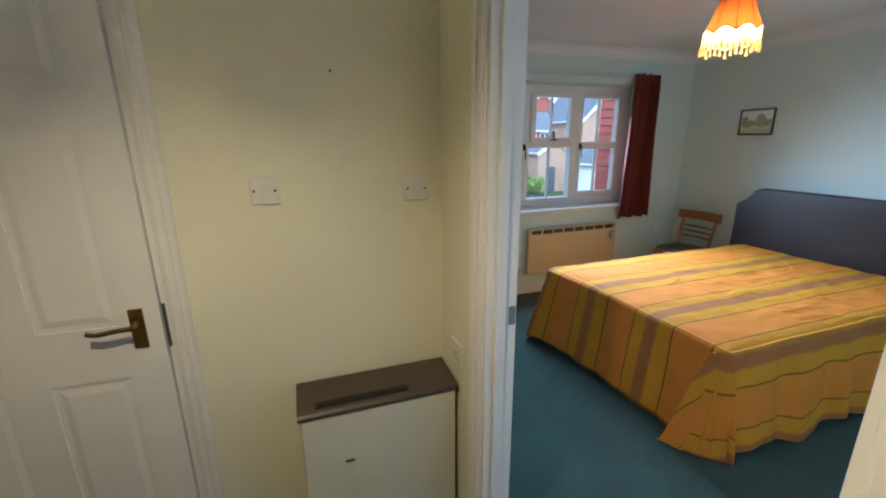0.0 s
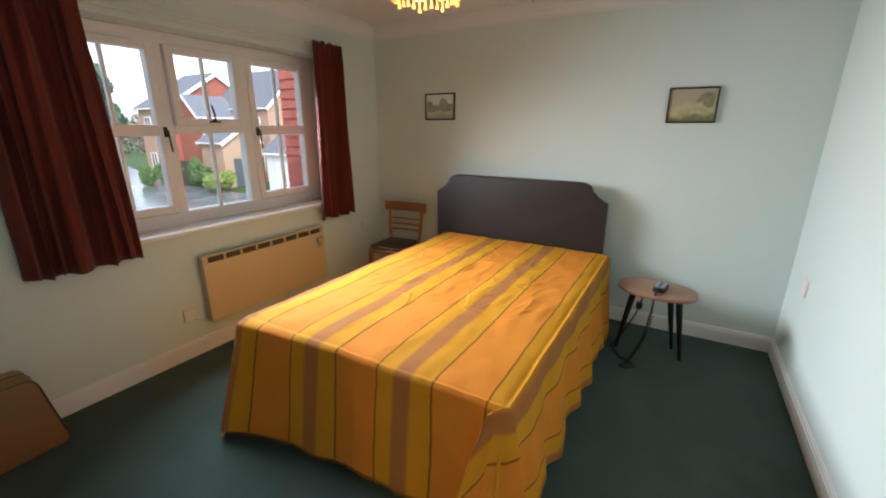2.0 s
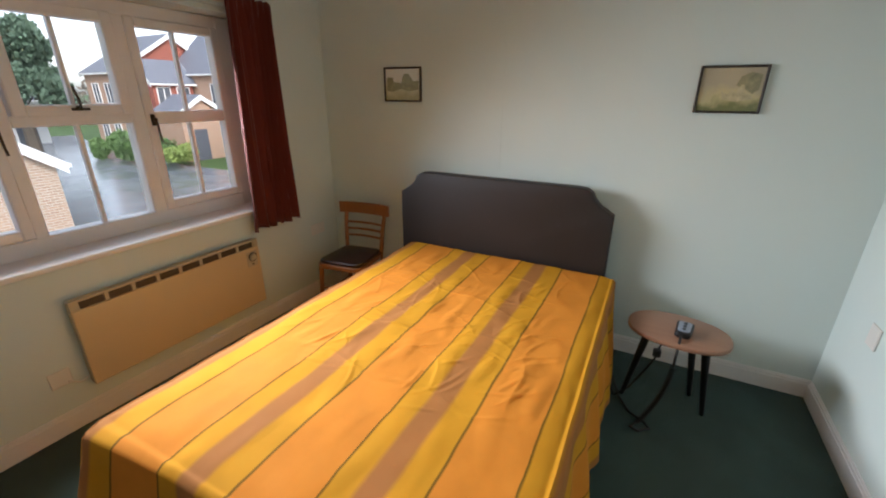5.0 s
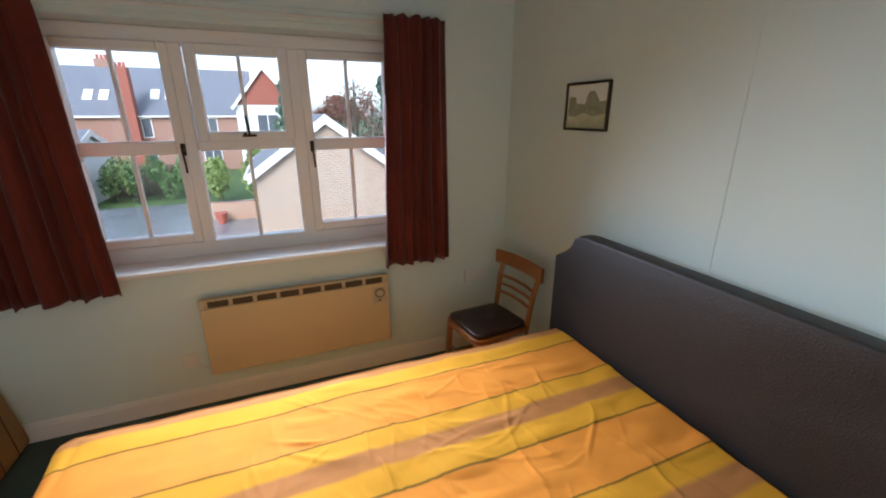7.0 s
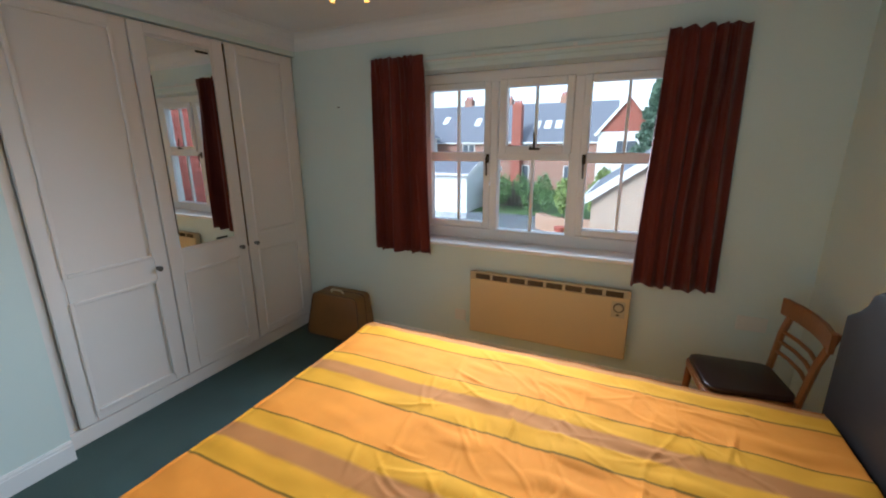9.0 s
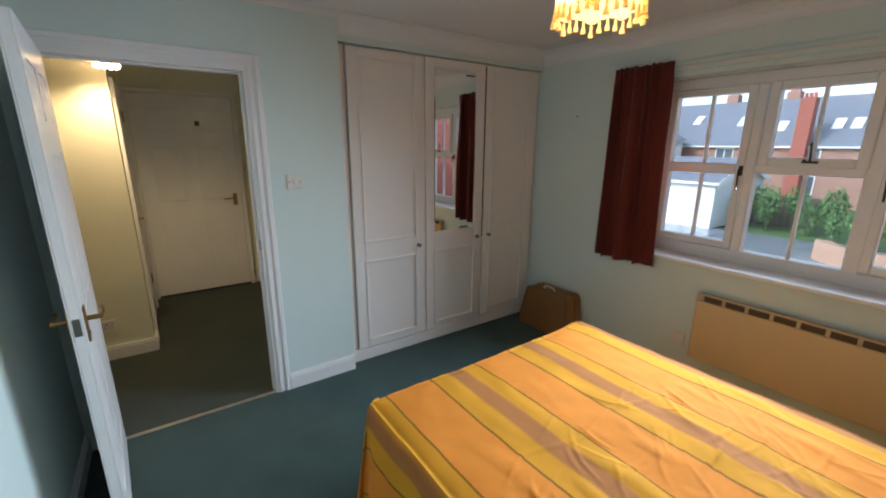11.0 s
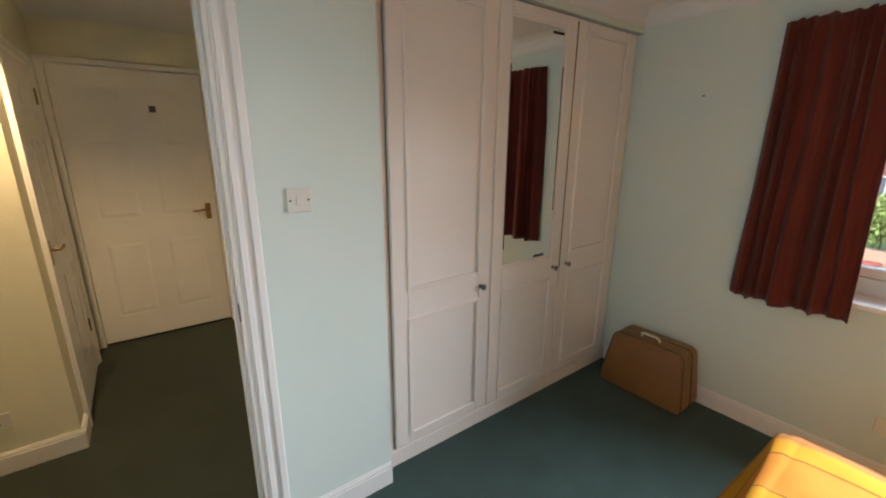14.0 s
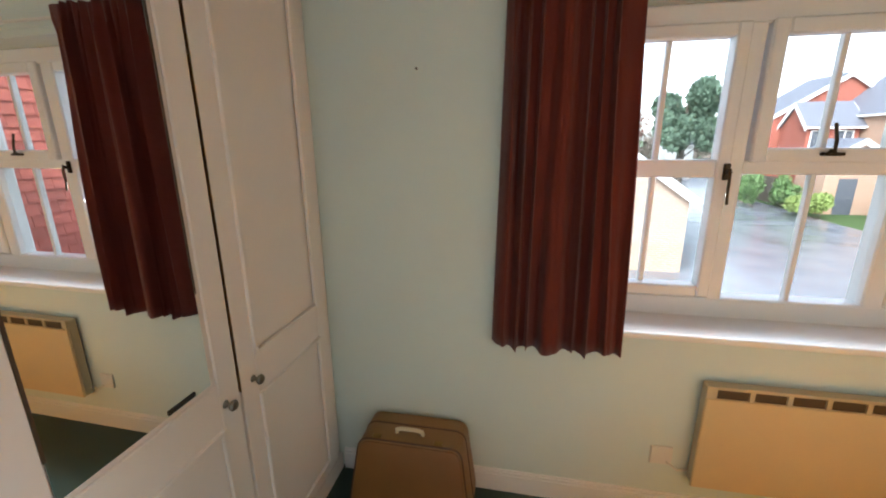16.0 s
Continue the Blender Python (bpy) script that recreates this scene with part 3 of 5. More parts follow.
def lever(d, x, y, z, out, along, mt=BRASS):
    """A lever handle on its back plate. out: the way off the door's face; along: the way that the lever points."""
    bm = bm_new()
    box(bm, x - 0.019, min(y, y + out * 0.007), z - 0.065, x + 0.019, max(y, y + out * 0.007), z + 0.06, 0.003, 2)
    plate = part("handle_plate", bm, mt, d, "aged brass lever handle plate")
    bm = bm_new()
    rod(bm, (x, y + out * 0.006, z + 0.015), (x, y + out * 0.045, z + 0.015), 0.009)
    tube(bm, [(x - along * 0.006, y + out * 0.043, z + 0.015), (x + along * 0.04, y + out * 0.046, z + 0.014), (x + along * 0.085, y + out * 0.046, z + 0.008), (x + along * 0.11, y + out * 0.043, z + 0.013)], 0.0075)
    rod(bm, (x, y + out * 0.006, z - 0.035), (x, y + out * 0.009, z - 0.035), 0.006)
    part("lever", bm, mt, plate, smooth=True)


# the bedroom door stands open against the side wall
dw = DY1 - DY0 - 0.006
door_1 = panel_door("door_1", dw, DZ - 0.012, "white gloss six-panel door standing wide open")
lever(door_1, dw - 0.055, 0.036, 0.95, 1, -1)
lever(door_1, dw - 0.055, 0.0, 0.95, -1, -1)
part("latch", boxed(dw - 0.001, 0.008, 0.925, dw + 0.002, 0.028, 0.985, 0.001), STEEL, door_1)
for z in (0.2, 1.65):
    part("hinge", rod(bm_new(), (0.0, -0.004, z), (0.0, -0.004, z + 0.09), 0.006), BRASS, door_1)
door_1.matrix_world = pose(0.815 * U, (DY0 - 0.002) * U, 0, 0, 0, 4.6)
# hall front door, closed
door_2 = panel_door("door_2", 0.85, 1.97, "white gloss six-panel hall door, closed")
lever(door_2, 0.060, 0.036, 0.95, 1, 1)
part("number_plaque", boxed(0.30, 0.036, 1.69, 0.34, 0.040, 1.735, 0.001), GRILLE, door_2, "small dark plaque")
door_2.matrix_world = pose(-1.598 * U, 1.41 * U, 0.015, 0, 0, -90)
# the leaf above is hung on its far side, so that its face looks into the hall
bm = bm_new()
for y0, y1 in ((0.505, 0.557), (1.413, 1.455)):
    box(bm, -1.60, max(y0, 0.516), 0, -1.545, y1, 1.99, 0.003)
box(bm, -1.60, 0.516, 1.99, -1.545, 1.455, 2.025, 0.003)
setting("trim_hall_door_frame", bm, GLOSS, "white painted hall door frame", "door frame")
# a black strip fills the gap under the leaf in place of its shade
setting("trim_hall_door_gap", boxed(-1.60, 0.557, 0.001, -1.57, 1.413, 0.016), DARK, "black strip standing in for the shade in the gap under the hall door", "draught strip")
# hall side door, closed
door_3 = panel_door("door_3", 0.74, 1.90, "white gloss six-panel side door, closed")
lever(door_3, 0.68, 0.036, 0.95, 1, -1)
for z in (0.25, 1.70):
    part("hinge", rod(bm_new(), (0.0, 0.038, z), (0.0, 0.038, z + 0.09), 0.008), BRASS, door_3)
door_3.matrix_world = pose(-1.27 * U, 0.485 * U, 0.01, 0, 0, 0)
architrave("trim_architrave_side_door", "y", 0.515, 1, -1.27, -0.53, 1.915, 0.06)
# cupboard door in the hall wall, slightly ajar
door_4 = panel_door("door_4", 0.715, 1.92, "white gloss six-panel hall door, slightly ajar")
lever(door_4, 0.715 - 0.06, 0.0, 0.93, -1, -1)
door_4.matrix_world = pose(-0.905 * U, 1.535 * U, 0.008, 0, 0, -2.5)
bm = bm_new()
box(bm, -0.187, 1.52, 0, -0.165, 1.60, 1.935)
box(bm, -0.935, 1.52, 0, -0.908, 1.60, 1.935)
box(bm, -0.935, 1.52, 1.93, -0.165, 1.60, 1.945)
setting("trim_cupboard_lining", bm, GLOSS, "white gloss painted door lining", "door frame")
tagged(part("strike_plate", boxed(-0.185, 1.512, 0.86, -0.178, 1.522, 1.0, 0.001), STEEL), "steel strike plate on the hall door frame", "strike plate", kind="structure")
architrave("trim_architrave_cupboard", "y", 1.525, -1, -0.92, -0.17, 1.935, 0.055)
setting("wall_cupboard_back", boxed(-0.95, 1.62, 0, -0.15, 1.66, 2.0), CREAM, "plain cupboard back wall", "wall")


# ---- built-in wardrobe ----
ward = thing("wardrobe", 0.73, 2.56, 0, "white built-in three-door wardrobe with a mirror", "wardrobe")
part("plinth", boxed(0.715, 1.676, 0, 0.74, 3.445, 0.085, 0.002), WARD, ward)
for y0, y1 in ((1.676, 1.73), (3.40, 3.452)):
    part("filler_strip", boxed(0.70, y0, 0.085, 0.722, y1, 2.128, 0.002), WARD, ward)
part("top_rail", boxed(0.70, 1.73, 2.122, 0.722, 3.40, 2.129, 0.001), WARD, ward)
for y0 in (1.73, 3.38):
    part("side_panel", boxed(0.16, y0, 0.06, 0.70, y0 + 0.02, 2.12), WARD, ward)


def ring(bm, y0, y1, z0, z1, x, w, d):
    """A raised picture-frame moulding on a door's face."""
    for a, b, c, e in ((y0, y0 + w, z0, z1), (y1 - w, y1, z0, z1), (y0 + w, y1 - w, z0, z0 + w), (y0 + w, y1 - w, z1 - w, z1)):
        box(bm, x, a, c, x + d, b, e, 0.0025)


for k, (y0, y1, knob) in enumerate(((1.735, 2.300, 2.236), (2.308, 2.845, 2.788), (2.862, 3.398, 2.915))):
    bm = bm_new()
    mirror = k == 1
    hole = [(0.145, 0.745)] if mirror else [(0.145, 0.745), (0.88, 2.07)]
    a, b = y0 + 0.075, y1 - 0.075
    leaf = part("wardrobe_door", boxed(0.722, y0, 0.092, 0.734, y1, 2.12, 0.002), WARD, ward)
    for ya, yb in ((y0, a), (b, y1)):
        part("stile", boxed(0.734, ya, 0.092, 0.742, yb, 2.12, 0.003), WARD, leaf)
    for z0, z1 in ((0.092, 0.145), (0.745, 0.88), (2.07, 2.12)):
        part("rail", boxed(0.734, a, z0, 0.742, b, z1, 0.003), WARD, leaf)
    for z0, z1 in hole:
        bm = bm_new()
        ring(bm, a - 0.004, b + 0.004, z0 - 0.004, z1 + 0.004, 0.738, 0.018, 0.013)
        part("panel_moulding", bm, WARD, leaf)
    if mirror:
        part("mirror", boxed(0.735, 2.385, 0.895, 0.741, 2.752, 2.055, 0.001), MIRROR, leaf, "tall bevelled mirror")
        for y, z0, z1 in ((2.385, 0.98, 1.86), (2.752, 1.15, 1.88)):
            part("mirror_edge", boxed(0.735, y - 0.003, z0, 0.7418, y + 0.003, z1), GRILLE, leaf, "dark worn mirror edge")
        for y, z in ((2.70, 2.03), (2.66, 0.905)):
            part("mirror_clip", boxed(0.741, y - 0.04, z - 0.006, 0.744, y + 0.04, z + 0.006, 0.001), DARK, leaf)
    bm = lathe(bm_new(), (0.742, knob, 0.812), [(0.012, 0.0), (0.006, 0.006), (0.006, 0.014), (0.014, 0.02), (0.016, 0.026), (0.012, 0.032), (0.004, 0.034)], 16, "X")
    part("knob", bm, STEEL, leaf, "round antique metal knob", True)
    if k == 2:
        part("edge_strip", boxed(0.723, y0 - 0.0015, 0.80, 0.741, y0, 2.11), BRASS, leaf, "worn yellow door edge")
    if mirror:
        # this door is not quite shut
        hinge = Vector((0.722, y0, 0)) * U - ORIGIN[ward.name]
        leaf.matrix_local = Matrix.Translation(hinge) @ pose(0, 0, 0, 0, 0, -0.7) @ Matrix.Translation(-hinge)

# ---- bed ----
BX0, BX1, BY0, BY1, BZ = 1.972, 3.86, 1.275, 2.60, 0.555
bed = thing("bed", 2.9, 1.94, 0, "double divan bed with a brown vinyl headboard", "bed")
part("divan_base", boxed(BX0 + 0.05, BY0 + 0.05, 0.05, BX1, BY1 - 0.05, 0.32, 0.02), VINYL, bed)
part("mattress", boxed(BX0 + 0.03, BY0 + 0.03, 0.32, BX1, BY1 - 0.03, BZ - 0.012, 0.05, 3), PLASTIC, bed)
hb = [(1.313, 0.22), (1.313, 0.905), (1.345, 0.925), (1.385, 0.95), (1.42, 0.985), (1.44, 1.025), (1.475, 1.045), (1.52, 1.05)]
outline = hb + [(4.013 - y, z) for y, z in reversed(hb)]
part("headboard", prism(bm_new(), outline, "x", 3.895, 3.975, 0.012), VINYL, bed, "dark brown vinyl headboard with scooped corners", True)
for y in (1.6, 2.4):
    part("headboard_strut", boxed(3.976, y - 0.03, 0.0, 3.994, y + 0.03, 0.7, 0.002), BLACKWOOD, bed)


CREASES = []
rgc = random.Random(21)
for k in range(150):
    cx, cy, ca, cl = rgc.triangular(2.35, 3.82, 3.3), rgc.uniform(1.4, 2.52), rgc.gauss(2.2, 0.6), rgc.uniform(0.04, 0.17)
    CREASES.append((cx, cy, math.cos(ca), math.sin(ca), cl, rgc.uniform(0.0018, 0.0042), rgc.uniform(0.0055, 0.008)))
CREASES.append((3.30, 2.05, 0.25, 0.97, 0.62, 0.0035, 0.007))
CREASES.append((2.55, 1.95, 0.05, 0.99, 0.6, 0.004, 0.012))


def crease(x, y):
    z = 0.0
    for cx, cy, dx, dy, cl, h, w in CREASES:
        a, b = (x - cx) * dx + (y - cy) * dy, (y - cy) * dx - (x - cx) * dy
        b += 0.02 * math.sin(a * 14 + cx * 9)
        if abs(a) < cl and abs(b) < 4 * w:
            z += h * math.exp(-(b / w) ** 2) * (1 - (a / cl) ** 2)
    return z


def cloth_point(u, v):
    """u: along the bed from the foot hem, v: across from the side hem; the bed's top begins at DROP from each hem."""
    x, y = BX0 + u, BY0 + v
    fa, sa = max(0.0, -u), max(0.0, -v)
    sb = max(0.0, v - (BY1 - BY0))
    z = BZ + 0.006 * noise.noise((x * 3, y * 3, 0)) + 0.004 * noise.noise((x * 9, y * 9, 4))
    z += 0.009 * max(0, noise.noise((x * 5.0 + 2 * y, y * 14, 9))) * (1 if x > 2.6 else 0.4)
    z += crease(x, y)
    z -= 0.012 * math.exp(-min(abs(u), abs(v), abs(v - (BY1 - BY0))) / 0.03)
    px, py, pz = min(max(x, BX0), BX1 + 0.01), min(max(y, BY0), BY1), z
    s, ysign, yedge = (sa, -1, BY0) if sa else (sb, 1, BY1)
    if not fa and not s:
        return Vector((px, py, pz))
    # each skirt hangs from its edge; at the two foot corners the spare cloth falls as a folded flap
    across = min(max((y - BY0) / (BY1 - BY0), 0.0), 1.0)
    foot_out = 0.068 + 0.15 * across ** 3.5
    side_out = 0.085 if ysign < 0 else 0.06
    r = max(fa, s)
    drop = max(0.0, r - 0.012)
    part_way = 0.25 * min(1.0, r / 0.03) + 0.75 * r / DROP
    full = min(1.0, r / 0.35)
    ripple_f = (0.006 * math.sin(y * 15.5 + 2 * noise.noise((y * 4, 0, 3))) + 0.004 * math.sin(y * 27 + 1.3)) * full
    ripple_s = (0.017 * math.sin(x * 21 + 2.5 * noise.noise((x * 3, 0, 5))) + 0.006 * math.sin(x * 37 + 0.7)) * full
    extra = 1.0
    if fa and s:
        q = math.atan2(s, fa) / 1.5708
        if ysign < 0:
            marks = ((0.0, foot_out, 0.0), (0.14, 0.075, -0.075), (0.30, 0.162, -0.165), (0.48, 0.115, -0.07), (0.66, 0.045, 0.03), (0.84, -0.015, 0.09), (1.0, 0.0, side_out))
        else:
            marks = ((0.0, foot_out, 0.0), (0.35, foot_out + 0.012, 0.0), (0.6, 0.15, 0.05), (0.85, 0.05, 0.07), (1.0, 0.0, side_out))
        for (q0, f0, s0), (q1, f1, s1) in zip(marks, marks[1:]):
            if q <= q1:
                k = (q - q0) / (q1 - q0)
                k = k * k * (3 - 2 * k)
                of, os_ = f0 + (f1 - f0) * k, s0 + (s1 - s0) * k
                break
        extra = 1 + 0.16 * min(1.0, 4 * q) * min(1.0, 3 * (1 - q))
        of, os_ = of + ripple_f * (1 - q), os_ + ripple_s * q
        px, py = BX0 - of * part_way, (BY0 if ysign < 0 else BY1) + ysign * os_ * part_way
    elif fa:
        px = BX0 - foot_out * part_way - ripple_f
    else:
        py += ysign * (side_out * part_way + ripple_s)
        extra = 1 + 0.06 * math.sin(x * 10.5 + 1) * full
    return Vector((px, py, max(0.012, pz - drop * extra)))


DROP = 0.515
bm = bm_new()
uvl = bm.loops.layers.uv.new("cloth")
NU, NV = 400, 360
us = [-DROP + (BX1 - BX0 + DROP + 0.01) * i / NU for i in range(NU + 1)]
vs_ = [-DROP + (BY1 - BY0 + 2 * DROP) * j / NV for j in range(NV + 1)]
gridv = [[bm.verts.new(cloth_point(u, v)) for v in vs_] for u in us]
for i in range(NU):
    for j in range(NV):
        f = bm.faces.new((gridv[i][j], gridv[i + 1][j], gridv[i + 1][j + 1], gridv[i][j + 1]))
        for lp, (a, b) in zip(f.loops, ((i, j), (i + 1, j), (i + 1, j + 1), (i, j + 1))):
            lp[uvl].uv = (us[a], BY0 + vs_[b])
spread = part("bedspread", bm, STRIPES, smooth=True)
so = spread.modifiers.new("thickness", "SOLIDIFY")
so.thickness, so.offset = 0.004, 1
rgf = random.Random(8)
bm = bm_new()
for k in range(420):
    p = cloth_point(-DROP, (BY1 - BY0) * (k + rgf.random()) / 420)
    q = p + Vector((rgf.gauss(-0.002, 0.002), rgf.gauss(0, 0.003), -rgf.uniform(0.012, 0.024)))
    w = Vector((0, 0.0011, 0))
    bm.faces.new([bm.verts.new(c) for c in (p - w, p + w, q + w * 0.6, q - w * 0.6)])
uvf = bm.loops.layers.uv.new("cloth")
for f in bm.faces:
    for lp in f.loops:
        lp[uvf].uv = (-DROP, 4.53)
part("fringe", bm, STRIPES, spread, "short frayed orange fringe along the foot hem")
tagged(spread, "orange and yellow striped woven bedspread on the bed", "bedspread")


# ---- curtains ----
def curtain(xa0, xa1, xb0, xb1, z0, z1, folds, seed):
    bm = bm_new()
    n, k = folds * 12, 26
    rows = []
    for j in range(k + 1):
        f = j / k
        row = []
        for i in range(n + 1):
            s = i / n
            wob = 0.35 * noise.noise((s * 3 + seed, f * 1.2, seed))
            x = (xa0 + (xa1 - xa0) * s) * f + (xb0 + (xb1 - xb0) * s) * (1 - f)
            ph = 2 * math.pi * folds * (s + 0.16 * wob + 0.075 * noise.noise((s * 4.2, f * 0.9, seed + 8)))
            amp = max(0.004, 0.013 + 0.009 * (1 - f) + 0.016 * noise.noise((s * 4, f * 1.6, seed + 3)))
            if f > 0.955:
                amp *= 0.35
            y = (3.392 if seed < 3 else 3.38) + 0.05 * max(0.0, 1 - (1 - s if seed > 3 else s) / 0.12) ** 1.5 - amp * math.sin(ph) - 0.006 * math.sin(2.3 * ph + seed)
            z = z0 + (z1 - z0) * f + (0.008 * math.sin(ph * 0.5 + seed) if j == 0 else 0) + (0.012 * noise.noise((s * 9, 2, seed)) + 0.004 * math.cos(ph) if j == k else 0)
            row.append(bm.verts.new((x + 0.006 * math.cos(ph), y, z)))
        rows.append(row)
    for a, b in zip(rows, rows[1:]):
        for i in range(n):
            bm.faces.new((a[i], a[i + 1], b[i + 1], b[i]))
    c = part("curtain", bm, CURTAIN, smooth=True)
    m = c.modifiers.new("thickness", "SOLIDIFY")
    m.thickness = 0.004
    return tagged(c, "maroon pleated curtain drawn open beside the window", "curtain", "window curtains")


curtain(1.448, 1.868, 1.425, 1.902, 0.735, 2.045, 7, 1.0)
curtain(3.252, 3.604, 3.205, 3.632, 0.70, 2.04, 6, 5.0)
rail = thing("curtain_rail", 2.55, 3.43, 2.0, "white plastic curtain track above the window", "curtain rail")
part("track", boxed(1.52, 3.428, 2.004, 3.58, 3.440, 2.016, 0.003), PLASTIC, rail)
part("batten", boxed(1.50, 3.442, 1.985, 3.60, 3.456, 2.045, 0.003), MINT, rail)
for x in (1.6, 2.2, 2.8, 3.5):
    part("bracket", boxed(x - 0.012, 3.438, 2.003, x + 0.012, 3.444, 2.035), PLASTIC, rail)

# ---- panel heater under the window ----
ht = thing("panel_heater", 2.72, 3.43, 0.2, "beige wall panel heater with a slotted top grille", "heater")
HX0, HX1, HZ0, HZ1 = 2.215, 3.225, 0.205, 0.648
part("case", boxed(HX0 + 0.004, 3.404, HZ0, HX1 - 0.004, 3.45, HZ1 - 0.006, 0.006), HEATTRIM, ht)
part("front_panel", boxed(HX0, 3.392, HZ0, HX1, 3.405, HZ1 - 0.05, 0.004), HEATER, ht)
bm = bm_new()
box(bm, HX0, 3.394, HZ1 - 0.05, HX0 + 0.03, 3.407, HZ1, 0.002)
box(bm, HX1 - 0.03, 3.394, HZ1 - 0.05, HX1, 3.407, HZ1, 0.002)
box(bm, HX0 + 0.03, 3.394, HZ1 - 0.012, HX1 - 0.03, 3.407, HZ1, 0.002)
for i in range(1, 8):
    x = HX0 + 0.03 + (HX1 - HX0 - 0.06) * i / 8
    box(bm, x - 0.008, 3.395, HZ1 - 0.05, x + 0.008, 3.407, HZ1 - 0.012)
part("grille_frame", bm, HEATTRIM, ht)
for i in range(8):
    w = (HX1 - HX0 - 0.06) / 8
    part("grille_slot", boxed(HX0 + 0.04 + w * i, 3.400, HZ1 - 0.049, HX0 + 0.02 + w * (i + 1), 3.404, HZ1 - 0.013), GRILLE, ht)
part("control_plate", boxed(3.125, 3.388, 0.475, 3.20, 3.392, 0.575, 0.002), HEATTRIM, ht)
dial = part("thermostat_dial", lathe(bm_new(), (3.165, 3.388, 0.54), [(0.03, 0), (0.03, -0.004), (0.022, -0.006), (0.02, -0.016), (0.012, -0.018)], 24, "Y"), HEATTRIM, ht, smooth=True)
bm = bm_new()
tube(bm, [(3.165 + 0.027 * math.cos(a), 3.3825, 0.54 + 0.027 * math.sin(a)) for a in [i * math.pi / 12 for i in range(25)]], 0.003, 6)
part("dial_ring", bm, GRILLE, dial)
part("switch", boxed(3.155, 3.385, 0.487, 3.172, 3.388, 0.497, 0.001), GRILLE, ht)


# ---- sockets and switches ----
def wall_plate(name, centre, face, w, h, label, kind_of, detail="rocker"):
    """A moulded plate on a wall. face: the way it looks, (1, 0), (-1, 0), (0, 1) or (0, -1)."""
    x, y, z = centre
    pl = thing(name, x, y, z - h / 2, label, kind_of)

    def flat(bm, a0, a1, z0, z1, d0, d1, bv=0.002):
        if face[0]:
            box(bm, min(x + face[0] * d0, x + face[0] * d1), y + a0, z + z0, max(x + face[0] * d0, x + face[0] * d1), y + a1, z + z1, bv)
        else:
            box(bm, x + a0, min(y + face[1] * d0, y + face[1] * d1), z + z0, x + a1, max(y + face[1] * d0, y + face[1] * d1), z + z1, bv)
        return bm
    part("plate", flat(bm_new(), -w / 2, w / 2, -h / 2, h / 2, 0.0, 0.009, 0.003), PLASTIC, pl)
    if detail == "rocker":
        part("rocker", flat(bm_new(), -0.011, 0.011, -0.017, 0.017, 0.009, 0.013), PLASTIC, pl)
        for s in (-1, 1):
            part("screw", flat(bm_new(), s * 0.03 - 0.0035, s * 0.03 + 0.0035, -0.0035, 0.0035, 0.009, 0.0105, 0.001), GRILLE, pl)
    elif detail == "pins":
        for s in ((-1, 1) if w > 0.1 else (0,)):
            for a, b, c, d in ((-0.004, 0.004, 0.006, 0.014), (-0.015, -0.008, -0.014, -0.008), (0.008, 0.015, -0.014, -0.008)):
                part("pin_hole", flat(bm_new(), s * 0.036 + a, s * 0.036 + b, c, d, 0.0085, 0.0096, 0.0005), DARK, pl)
    return pl


wall_plate("light_switch", (XW, 1.355, 1.322), (1, 0), 0.083, 0.083, "white single light switch beside the bedroom door", "light switch")
wall_plate("light_switch", (0.137, 1.525, 1.322), (0, -1), 0.083, 0.083, "white switch plate on the hall wall", "light switch")
wall_plate("light_switch", (0.617, 1.525, 1.309), (0, -1), 0.083, 0.083, "white switch plate above the storage heater", "light switch")
wall_plate("wall_socket", (2.118, YN, 0.285), (0, -1), 0.083, 0.083, "white blank outlet plate beside the panel heater", "socket", "plain")
wall_plate("wall_socket", (3.83, YN, 0.535), (0, -1), 0.14, 0.083, "white double blank plate near the wooden chair", "socket", "plain")
wall_plate("wall_socket", (-0.305, 0.25, 0.262), (1, 0), 0.10, 0.083, "white socket on the hall wall", "socket", "pins")
wall_plate("wall_socket", (3.69, YS, 0.585), (0, 1), 0.083, 0.10, "white blank plate on the side wall", "socket", "plain")
wall_plate("wall_socket", (0.712, 1.36, 0.74), (-1, 0), 0.10, 0.10, "white socket beside the storage heater", "socket", "pins")
wall_plate("light_switch", (-0.305, 0.16, 1.31), (1, 0), 0.083, 0.083, "white switch plate on the hall side wall", "light switch")
cable = part("heater_cable", tube(bm_new(), [(2.14, 3.445, 0.26), (2.18, 3.442, 0.23), (2.22, 3.44, 0.24), (2.25, 3.438, 0.27)], 0.004), PLASTIC)
tagged(cable, "white flex between socket and heater", "cable")
for x, y, z, f in ((1.141, YN, 1.758, (0, -1)), (0.359, 1.525, 1.672, (0, -1))):
    a = part("nail", rod(bm_new(), (x, y + 0.004, z), (x, y + f[1] * 0.014, z), 0.004), DARK)
    tagged(a, "small dark nail in the painted wall", "nail")
seam = setting("trim_wall_seam", boxed(XE - 0.0012, 2.046, 0.25, XE + 0.001, 2.0475, CEILZ - 0.1), MINT, "fine vertical joint in the wall lining", "wall joint")

